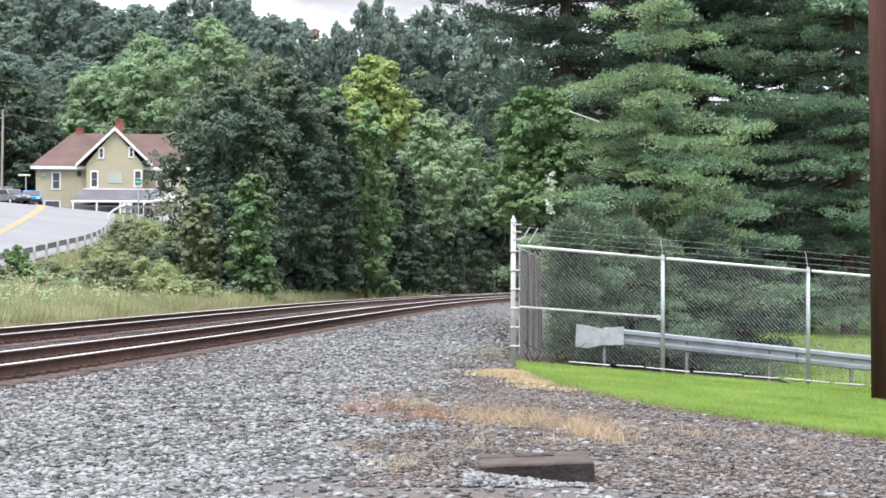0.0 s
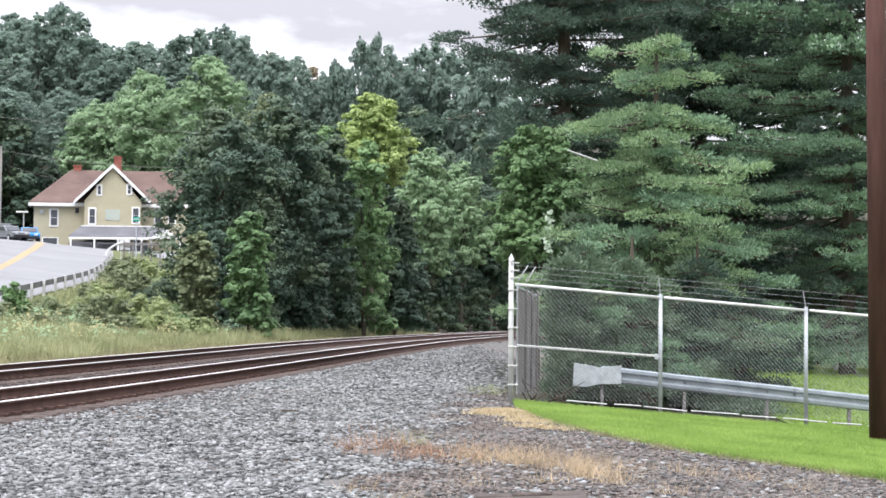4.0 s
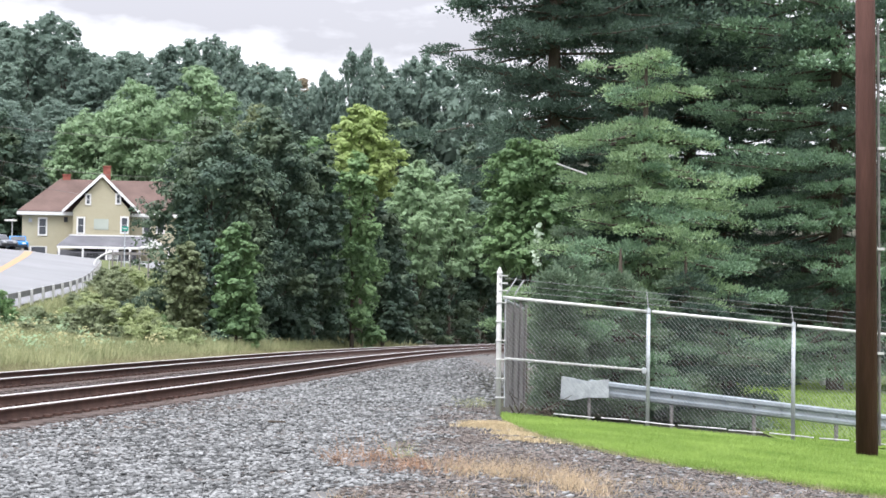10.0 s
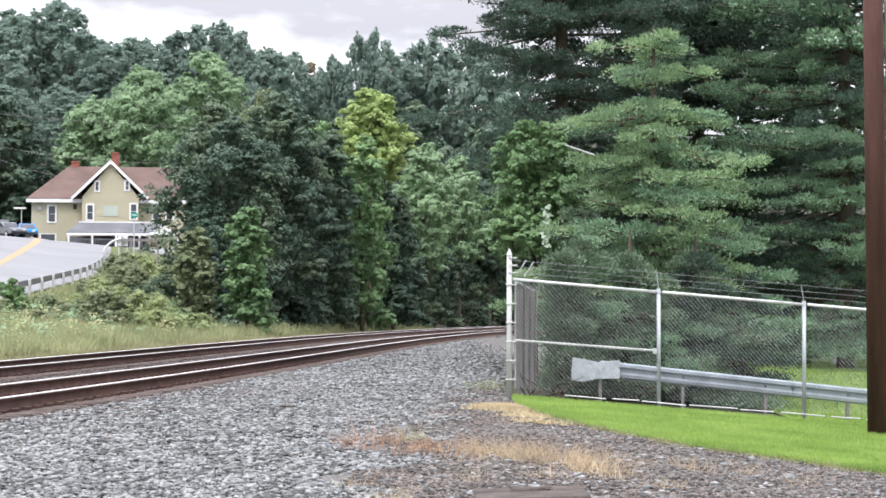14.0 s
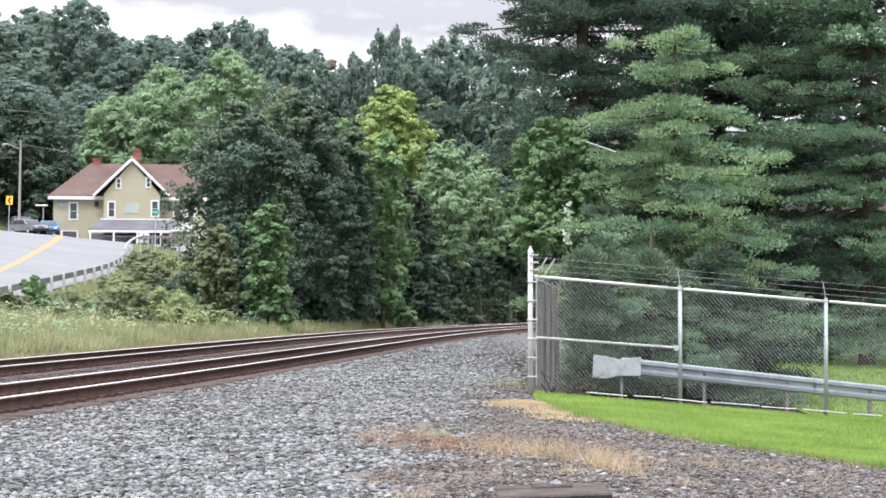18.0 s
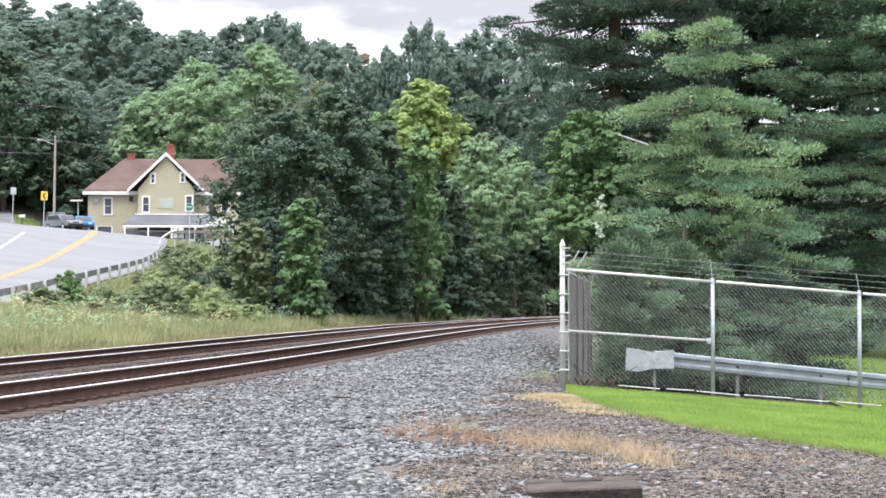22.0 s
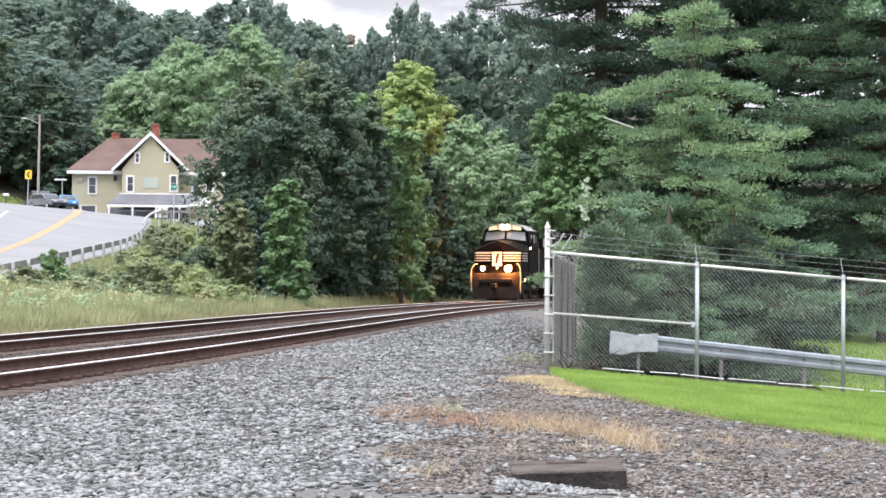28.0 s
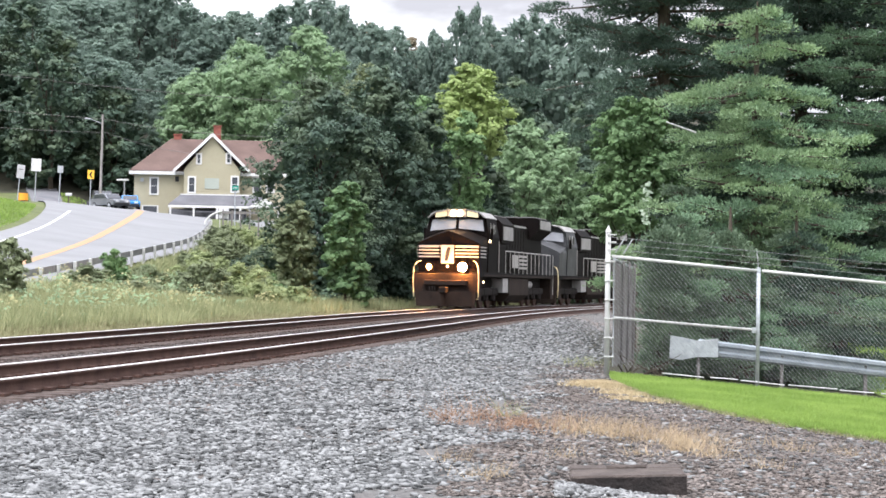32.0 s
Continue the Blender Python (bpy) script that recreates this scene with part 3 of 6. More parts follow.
def pine(label, x, y, height, reach, materials, seed, first=0.5, gap=0.80, needles=86, length=0.075, width=0.019, lean=(0, 0), full_to=9.8, spread=1.0, tilt=0.0):
    """A white pine: whorls of long level limbs that carry flat plumes of upturned needles. Above full_to the plumes are fewer and coarser."""
    rs = np.random.RandomState(seed)
    tree = empty("pine_tree", pose(x, y, gz(x, y) - 0.1), label, "tree", "pines behind the fence")
    b = bmesh.new()
    hs = np.linspace(-0.2, height, 9)
    for i in range(8):
        rod(b, (lean[0] * hs[i], lean[1] * hs[i], hs[i]), (lean[0] * hs[i + 1], lean[1] * hs[i + 1], hs[i + 1]), 0.24 * (1 - i / 8.6), 0.24 * (1 - (i + 1) / 8.6), 8)
    part("trunk", b, M_BARK, tree)
    sets = [[] for _ in materials]
    z = first
    while z < height - 0.25:
        u = z / height
        high = z > full_to
        r = reach * (min(1.0, 0.72 + 0.5 * u) * (1 - max(0, u - 0.4) / 0.64) if height > 12 else max(0.30, (1 - u) ** 0.60 * min(1.0, 0.8 + u))) + 0.15
        a0 = rs.uniform(0, 6.3)
        count = 10 if r > 1.2 else 7
        for k in range(count):
            a = a0 + k * 2 * math.pi / count + rs.uniform(-0.4, 0.4)
            ln = r * rs.choice([0.5, 0.75, 1.0, 1.25]) * rs.uniform(0.9, 1.1)
            # low boughs on the track side have died back
            if z < 3.2 and math.cos(a) < -0.2:
                ln *= 0.6
            zz = z + rs.uniform(-0.30, 0.30)
            rise = rs.uniform(-0.20, 0.12) - tilt - (0.12 if z < 3.5 else 0)
            dirv = np.array([math.cos(a), math.sin(a), 0])
            sidev = np.array([-dirv[1], dirv[0], 0])
            o = np.array([lean[0] * zz, lean[1] * zz, zz])
            tip = o + dirv * ln + np.array([0, 0, rise * ln])
            mid = (o + tip) / 2 + np.array([0, 0, rs.uniform(-0.08, 0.03) * ln])
            limb = bmesh.new()
            rod(limb, o, mid, 0.045, 0.028, 5, False)
            rod(limb, mid, tip, 0.028, 0.008, 5, False)
            part("limb", limb, M_BARK, tree)
            # plumes sit on the outer two thirds of the limb, in a flat fan
            n = max(4, int(ln * (1.6 if high else 5.2) * spread))
            w = 1.02 - 0.90 * rs.uniform(0, 1, n) ** 1.15
            wide = (0.30 * ln + 0.10) * np.sin(np.clip(w, 0.1, 0.98) * math.pi * 0.88 + 0.10)
            lat = rs.uniform(-1, 1, n) * wide
            p = np.where(w[:, None] < 0.5, o + (mid - o) * (w[:, None] * 2), mid + (tip - mid) * (w[:, None] * 2 - 1))
            p = p + sidev * lat[:, None] + np.array([0, 0, 1]) * (rs.uniform(-0.04, 0.10, n) - 0.12 * np.abs(lat))[:, None]
            size = rs.uniform(0.17, 0.40, n) * (1.8 if high else 1.0)
            q = np.repeat(p, needles, 0)
            m_ = len(q)
            e = sphere_dirs(rs, m_, 0.55)
            rad = rs.uniform(0.05, 1.0, m_) ** 0.5
            sz = np.repeat(size, needles)
            q = q + e * np.array([1.0, 1.0, 0.42]) * (rad * sz)[:, None]
            d = e * 0.8 + dirv * 0.35 + np.array([0, 0, 0.45]) + rs.normal(0, 0.2, (m_, 3))
            d /= np.linalg.norm(d, axis=1)[:, None] + 1e-9
            side_ = np.cross(d, rs.normal(0, 1, (m_, 3)))
            side_ /= np.linalg.norm(side_, axis=1)[:, None] + 1e-9
            lw = width * (2.4 if high else 1.0)
            l_ = (length * rs.uniform(0.6, 1.2, m_))[:, None] * (1.6 if high else 1.0)
            v = np.stack([q - side_ * lw, q + side_ * lw, q + d * l_], 1).reshape(-1, 3)
            sets[0 if len(materials) == 1 else int(rs.uniform() < 0.3)].append(v)
        z += gap * rs.uniform(0.75, 1.25)
    for m, vs in zip(materials, sets):
        if vs:
            v = np.concatenate(vs)
            v[:, 2] = np.maximum(v[:, 2], 0.08)
            from_arrays("needles", v, np.arange(len(v)).reshape(-1, 3), m, tree)
    return tree


def blades(name, xs, ys, zs, height, width, material, seed, lean=0.35, label="", category="grass"):
    """Grass as bent, narrow triangles, in one sheet of stuff."""
    rs = np.random.RandomState(seed)
    n = len(xs)
    h = height * rs.uniform(0.5, 1.25, n)
    a = rs.uniform(0, 6.283, n)
    c = np.column_stack([xs, ys, zs])
    side = np.column_stack([np.cos(a), np.sin(a), np.zeros(n)]) * (width * rs.uniform(0.7, 1.3, n))[:, None]
    tip = c + np.column_stack([rs.normal(0, lean, n) * h, rs.normal(0, lean, n) * h, h])
    v = np.stack([c - side, c + side, tip], 1).reshape(-1, 3)
    ob = from_arrays(name, v, np.arange(n * 3).reshape(-1, 3), material)
    return tagged(ob, label, category, kind="stuff")


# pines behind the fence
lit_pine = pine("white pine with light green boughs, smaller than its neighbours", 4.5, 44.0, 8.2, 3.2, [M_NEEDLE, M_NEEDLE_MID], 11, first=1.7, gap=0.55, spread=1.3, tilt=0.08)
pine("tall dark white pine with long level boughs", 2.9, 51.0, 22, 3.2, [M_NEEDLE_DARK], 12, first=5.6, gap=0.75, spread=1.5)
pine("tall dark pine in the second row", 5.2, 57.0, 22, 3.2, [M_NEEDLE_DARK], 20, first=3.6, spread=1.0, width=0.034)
pine("tall mid green white pine beside the lawn", 10.4, 53.0, 20, 4.2, [M_NEEDLE_MID, M_NEEDLE_DARK], 13, first=1.2, gap=0.68, spread=1.25, tilt=0.05, full_to=8.6)
pine("mid green pine at the far end of the lawn", 14.2, 58.0, 8.6, 3.6, [M_NEEDLE_MID, M_NEEDLE_DARK], 14, first=1.4, spread=1.1, width=0.034)
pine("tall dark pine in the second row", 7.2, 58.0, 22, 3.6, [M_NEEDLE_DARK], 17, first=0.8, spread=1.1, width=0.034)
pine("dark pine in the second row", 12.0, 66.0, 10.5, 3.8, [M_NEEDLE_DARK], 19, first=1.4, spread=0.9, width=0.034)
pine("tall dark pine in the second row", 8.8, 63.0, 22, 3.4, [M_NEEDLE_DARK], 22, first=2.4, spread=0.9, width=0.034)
pine("low pine with grey-green boughs down to the ground", 3.75, 41.4, 3.6, 1.2, [M_NEEDLE_GREY, M_NEEDLE_MID], 15, first=0.3, gap=0.42, spread=1.4)
pine("low pine with grey-green boughs down to the ground", 2.3, 40.2, 2.9, 0.5, [M_NEEDLE_GREY], 26, first=0.2, gap=0.28, spread=2.6)
pine("low pine with grey-green boughs down to the ground", 2.75, 40.9, 3.3, 0.85, [M_NEEDLE_GREY, M_NEEDLE_MID], 24, first=0.25, gap=0.32, spread=2.2)
pine("low pine with dark boughs down to the ground", 3.0, 44.6, 4.0, 1.0, [M_NEEDLE_DARK, M_NEEDLE_GREY], 25, first=0.25, gap=0.32, spread=2.2)
pine("low pine with grey-green boughs down to the ground", 5.2, 42.4, 3.7, 1.7, [M_NEEDLE_DARK, M_NEEDLE_GREY], 16, first=0.3, gap=0.42, spread=1.4)
pine("low pine with dark boughs down to the ground", 6.25, 43.4, 3.0, 1.2, [M_NEEDLE_DARK, M_NEEDLE_GREY], 18, first=0.3, gap=0.42, spread=1.4)
part("dead_limb", rodded((-2.05, -2.3, 5.40), (-1.42, -1.9, 5.22), 0.014, 0.020, 6), M_POST, lit_pine, "pale bare dead limb")
broadleaf("leafy green tree wound with pale vines", 2.15, 49.0, 6.4, 1.25, M_LEAF_MID, 21, base=3.0, leaf=0.085, clumps=420, leaves=46, lobes=22, shape="column", ragged=0.2)
rs = np.random.RandomState(23)
vq = np.concatenate([np.array([2.35, 47.5, 0]) + np.column_stack([rs.normal(0, 0.06, 60), rs.normal(0, 0.1, 60), rs.uniform(2.6, 3.6, 60)]),
                     np.array([3.55, 46.5, 0]) + np.column_stack([rs.normal(0, 0.28, 70), rs.normal(0, 0.1, 70), rs.normal(2.72, 0.14, 70)])])
v, f = leaf_quads(rs, vq, np.tile([0, -1.0, 0.5], (len(vq), 1)), 0.11)
tagged(from_arrays("vine_leaves", v, f, M_VINE), "pale glossy vine leaves on a trunk", "vine", kind="stuff")

# added hedge that blocks the waiting train's lamps and a strip of sky light
for i, (x, y, h, r) in enumerate(((8.2, 74, 4.6, 2.4), (11.4, 75, 5.0, 2.6), (14.8, 76, 4.8, 2.6), (18.2, 77, 5.2, 2.8), (21.8, 78, 5.0, 2.8), (25.5, 79, 5.2, 3.0))):
    broadleaf("dark leafy shrub added to hide the train's lamps", x, y, h, r, M_LEAF_DARK, 140 + i, base=0.1, clumps=190, leaves=44, leaf=0.17, lobes=12, category="shrub", group="shrubs behind the pines")

# broad-leaved trees beyond the tracks: bearing (x/y), distance, height of the top, half width
G1 = "broad-leaved trees beyond the tracks"
TREES = [
    ("large dense dark green tree beside the track", -0.111, 106, 12.0, 3.7, M_LEAF_DARK, 0.165, 0.5, "dome"),
    ("large dense dark green tree beside the track", -0.082, 110, 13.2, 3.2, M_LEAF_DARK, 0.165, 0.8, "dome"),
    ("small bright green tree before darker trees", -0.098, 98, 6.3, 1.35, M_LEAF_MID, 0.17, 0.7, "column"),
    ("small olive green tree before darker trees", -0.124, 98, 5.4, 1.2, M_OLIVE, 0.13, 0.4, "column"),
    ("yellow-green tree among darker trees", -0.037, 121, 14.3, 2.3, M_LEAF_YEL, 0.18, 9.6, "round"),
    ("dark green tree hung with creepers", -0.060, 114, 11.4, 2.2, M_LEAF_DARK, 0.17, 1.0, "column"),
    ("green tree hung with creepers", -0.041, 117, 11.4, 2.1, M_LEAF_MID, 0.17, 0.5, "column"),
    ("dark green tree hung with creepers", -0.026, 124, 8.2, 1.9, M_LEAF_DARK, 0.18, 0.5, "column"),
    ("light green spreading tree", -0.011, 140, 13.0, 2.6, M_LEAF_LIGHT, 0.19, 4.2, "round"),
    ("light green spreading tree", 0.006, 146, 12.2, 2.4, M_LEAF_LIGHT, 0.19, 5.0, "round"),
    # the hollow's shade is put into these two trees' dark leaf
    ("spreading tree with the hollow's shade in its green", 0.020, 152, 12.6, 2.6, M_LEAF_DARK, 0.20, 4.0, "dome"),
    ("tree over the track bend with shade in its green", 0.044, 165, 12.5, 3.4, M_LEAF_DARK, 0.22, 3.5, "dome"),
    ("tall light green tree behind the house", -0.147, 232, 28.8, 6.4, M_LEAF_LIGHT, 0.30, 0.5, "dome"),
    ("tall light green tree behind the house", -0.118, 226, 29.6, 5.8, M_LEAF_LIGHT, 0.30, 0.5, "dome"),
    ("tall light green tree behind the house", -0.172, 236, 25.5, 5.0, M_LEAF_LIGHT, 0.30, 0.5, "dome"),
    ("tall mid green tree behind the dark ones", -0.088, 200, 23.0, 4.2, M_OLIVE, 0.28, 0.5, "dome"),
    ("tall mid green tree behind the dark ones", -0.064, 180, 18.0, 3.4, M_LEAF_MID, 0.26, 0.5, "dome"),
]
for i, (words, bx, y, top, r, m, leaf, base, shape) in enumerate(TREES):
    x = bx * y
    broadleaf(words, x, y, top - gz(x, y), r, m, 40 + i, leaf=leaf * 1.1, group=G1, clumps=560 if r > 2.9 else 340, leaves=42, base=base, lobes=34 if r > 2.9 else 22, shape=shape)
# overhanging trees along the bend, with a dark space under their crowns
for i, (s, d, top, r, base, m) in enumerate(((116, 7.8, 5.4, 1.9, 2.2, M_LEAF_DARK), (121, 7.4, 5.2, 2.0, 2.0, M_LEAF_DARK), (127, 7.4, 5.6, 2.1, 2.2, M_LEAF_DARK), (134, 7.4, 5.8, 2.2, 2.2, M_LEAF_DARK), (142, 7.4, 6.4, 2.4, 2.4, M_LEAF_DARK),
                                            (151, 7.4, 7.6, 2.8, 2.6, M_LEAF_DARK), (161, 7.4, 9.0, 3.0, 2.8, M_LEAF_DARK), (172, 7.4, 10.0, 3.2, 3.0, M_LEAF_DARK), (184, 7.4, 11.0, 3.4, 3.0, M_LEAF_DARK))):
    x, y, t = on_line(s, SPACING + d)
    broadleaf("dark green tree leaning over the track's edge", x, y, top, r, m, 64 + i, base=base, clumps=340, leaves=50, leaf=0.19, lobes=20, group=G1, shape="dome")
# most undergrowth takes the dark leaf, so its shade is in the colour
for i, (s, d, h, r, m) in enumerate(((96, 9.6, 1.5, 1.0, M_LEAF_MID), (101, 8.0, 2.0, 1.2, M_LEAF_DARK), (105, 7.4, 2.6, 1.3, M_LEAF_DARK), (109, 7.0, 2.8, 1.4, M_LEAF_DARK), (113, 6.8, 3.0, 1.5, M_LEAF_DARK),
                                  (117, 6.6, 3.2, 1.6, M_LEAF_DARK), (121, 6.6, 3.4, 1.7, M_LEAF_DARK), (125, 6.6, 3.6, 1.8, M_LEAF_DARK), (130, 6.6, 3.8, 1.9, M_LEAF_DARK), (135, 6.6, 4.0, 2.0, M_LEAF_DARK), (141, 6.6, 4.2, 2.2, M_LEAF_DARK), (148, 6.6, 4.6, 2.4, M_LEAF_DARK),
                                  (156, 6.8, 5.0, 2.6, M_LEAF_DARK), (165, 6.8, 5.4, 2.8, M_LEAF_DARK), (175, 6.8, 5.8, 3.0, M_LEAF_DARK), (186, 7.0, 6.2, 3.2, M_LEAF_DARK))):
    x, y, t = on_line(s, SPACING + d)
    broadleaf("dense dark undergrowth at the edge of the trees", x, y, h, r, m, 80 + i, base=0.1, clumps=150, leaves=40, leaf=0.18, lobes=9, category="shrub", group="undergrowth along the track")

# weedy shrubs on the bank below the road
for i, (x, y, h, r, m, words) in enumerate(((-16.8, 84, 0.9, 1.2, M_BRUSH, "low grey-green weeds on the bank"), (-14.2, 86, 1.1, 1.2, M_OLIVE, "low olive weeds on the bank"), (-12.6, 88, 1.3, 1.2, M_SHRUB, "pale green weedy shrub on the bank"),
                                         (-18.8, 88, 2.1, 0.70, M_LEAF_MID, "small round green bush below the road"), (-17.6, 66, 2.5, 0.85, M_BRUSH, "small green bush with pale leaves below the road"), (-17.2, 102, 2.1, 1.45, M_SHRUB, "pale yellow-green rounded shrub on the bank"), (-13.9, 96, 1.8, 1.3, M_OLIVE, "olive weedy shrub on the bank"),
                                         (-15.4, 104, 2.0, 1.3, M_LEAF_DARK, "dark green shrub on the bank"), (-15.5, 116, 2.6, 1.7, M_BRUSH, "grey-green shrub beside the road"), (-17.5, 132, 2.2, 1.5, M_BRUSH, "grey-green shrub beside the road"), (-15.5, 126, 4.0, 1.6, M_OLIVE, "olive shrub beside the road"), (-11.3, 90, 1.2, 1.1, M_SHRUB, "pale green weedy shrub on the bank"))):
    broadleaf(words, x, y, h, r, m, 120 + i, base=0.05, clumps=190, leaves=50, leaf=0.085, lobes=11, category="shrub", group="shrubs on the bank", ragged=0.25)

# wooded hill
HILL_KINDS, HILL_TOP = [], []
for i, (h, r, m) in enumerate(((17, 5.0, M_LEAF_HAZE), (19, 4.6, M_LEAF_HAZE), (15, 5.4, M_LEAF_HAZE), (20, 5.2, M_LEAF_DARK), (16, 4.6, M_LEAF_DARK))):
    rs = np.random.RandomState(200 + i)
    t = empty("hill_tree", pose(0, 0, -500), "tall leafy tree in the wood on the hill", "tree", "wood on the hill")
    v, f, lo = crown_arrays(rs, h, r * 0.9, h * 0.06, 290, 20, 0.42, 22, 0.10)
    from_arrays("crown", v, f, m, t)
    trunk_mesh(rs, h, 0.3, lo, "trunk", t)
    HILL_KINDS.append(t)
    HILL_TOP.append(float(v[:, 2].max()))
rng = random.Random(77)
placed = []
tries = 0
first_use = set()
while len(placed) < 215 and tries < 16000:
    tries += 1
    y = 165 + 235 * rng.random() ** 1.3
    x = rng.uniform(-0.31, 0.14) * y - 6
    s_, o_ = to_line([x], [y])
    d = o_[0] - SPACING
    if d < 17 or (x < -12 and y < 208) or (-52 < x < -16 and y < 216) or (-0.20 < x / y < -0.07 and y < 250):
        continue
    if any((x - a) ** 2 + (y - b) ** 2 < ((3.6 if y < 238 else 4.6) + (b - 165) * 0.006) ** 2 for a, b in placed):
        continue
    placed.append((x, y))
    # far trees get the hazed leaf; nearer ones a dark leaf for shade
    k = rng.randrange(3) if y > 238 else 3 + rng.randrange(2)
    sc = rng.uniform(0.85, 1.05) if y < 250 else rng.uniform(0.74, 0.90)
    m = pose(x, y, gz(x, y) - 0.3, rng.uniform(-3, 3), rng.uniform(-3, 3), rng.uniform(0, 360)) @ Matrix.Diagonal((1, 1, sc, 1))
    if k in first_use:
        copy_thing(HILL_KINDS[k], m)
    else:
        first_use.add(k)
        HILL_KINDS[k].matrix_basis = m
foot_bush = broadleaf("dense dark undergrowth at the foot of the wood", -44.0, 222, 8.0, 3.6, M_LEAF_DARK, 210, base=0.1, clumps=200, leaves=30, leaf=0.36, lobes=14, category="shrub", group="undergrowth below the wood")
for x, y, turn in ((-48.5, 224, 1.1), (-53.0, 222, 2.3), (-57.5, 225, 3.1), (-62.0, 223, 4.4), (-67.0, 226, 5.2), (-72.0, 224, 0.5), (-40.0, 219, 1.9), (-50.5, 231, 2.8), (-60.0, 232, 3.7), (-56.0, 218, 5.6)):
    copy_thing(foot_bush, Matrix.LocRotScale((x, y, gz(x, y) - 0.3), Euler((0, 0, turn)), (1, 1, 0.8 + 0.06 * turn)))
# trees on the skyline: bearing, height of the top, how wide
SKY = [(-0.2369, 43.0, 1.00), (-0.2258, 43.5, 1.00), (-0.2119, 44.4, 0.80), (-0.2031, 45.4, 0.70), (-0.1940, 47.2, 0.80), (-0.1847, 45.8, 0.70), (-0.1741, 42.0, 0.70), (-0.1670, 40.4, 0.80), (-0.1565, 41.3, 0.80), (-0.1461, 41.3, 0.80),
       (-0.1336, 42.2, 0.80), (-0.1239, 43.2, 0.70), (-0.1164, 43.5, 0.60), (-0.1081, 43.8, 0.70), (-0.1007, 42.3, 0.50), (-0.0931, 39.9, 0.70), (-0.0833, 39.8, 0.80), (-0.0735, 39.2, 0.70), (-0.0636, 36.6, 0.80), (-0.0565, 38.9, 0.55),
       (-0.0497, 37.5, 0.70), (-0.0424, 42.2, 0.48), (-0.0369, 42.9, 0.42), (-0.0304, 41.0, 0.50), (-0.0233, 39.1, 0.70), (-0.0150, 41.0, 0.70), (-0.0075, 41.5, 0.60), (0.0017, 40.5, 0.90), (0.0149, 40.3, 1.00), (0.0283, 40.4, 1.00)]
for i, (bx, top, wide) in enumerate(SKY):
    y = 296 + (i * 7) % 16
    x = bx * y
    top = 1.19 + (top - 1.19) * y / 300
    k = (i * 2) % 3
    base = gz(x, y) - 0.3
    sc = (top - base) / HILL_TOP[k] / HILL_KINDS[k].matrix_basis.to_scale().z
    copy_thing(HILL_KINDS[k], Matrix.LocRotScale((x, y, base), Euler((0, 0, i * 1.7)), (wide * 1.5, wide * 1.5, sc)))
for words, bx, top, r, m, n, seed in (("tree on the skyline with evening sun put into its leaf colour", -0.089, 42.0, 3.6, M_LEAF_SUNLIT, 240, 301), ("tree on the skyline with evening sun put into its leaf colour", -0.068, 40.3, 2.2, M_LEAF_SUNLIT, 160, 302),
                                      ("tree on the skyline with evening sun put into its leaf colour", -0.026, 40.0, 2.2, M_LEAF_SUNLIT, 160, 305)):
    x, y = bx * 318, 318
    broadleaf(words, x, y, top * 1.0 - gz(x, y), r * 1.25, m, seed, clumps=n, leaves=40, leaf=0.34, lobes=12, ragged=0.15, group="wood on the hill", trunk=0.25, base=(top - gz(x, y)) * 0.5)
# brush on the bank below the road
KINDS = []
for i, (h, r, m) in enumerate(((1.9, 1.1, M_BRUSH), (1.5, 1.2, M_OLIVE), (2.0, 1.2, M_SHRUB), (1.8, 1.0, M_BRUSH))):
    KINDS.append(broadleaf("scrubby pale bush on the road bank", -16.0 + i * 1.3, 108 + 3 * i, h, r, m, 320 + i, base=0.05, clumps=170, leaves=50, leaf=0.075, lobes=9, category="shrub", group="scrub on the road bank", ragged=0.25))
rng = random.Random(41)
for i in range(34):
    y = rng.uniform(82, 150)
    xr, xl, zr, zl = road_edges(np.array(y))
    x = float(xr) + 1.6 + rng.random() * (6.5 if y < 110 else 4.5)
    k = KINDS[i % 4]
    sc = rng.uniform(0.75, 1.15)
    copy_thing(k, Matrix.LocRotScale((x, y, gz(x, y) - 0.1), Euler((0, 0, rng.uniform(0, 6))), (sc * 1.1, sc * 1.1, sc * (0.75 if x < float(xr) + 3 else 1.0))))


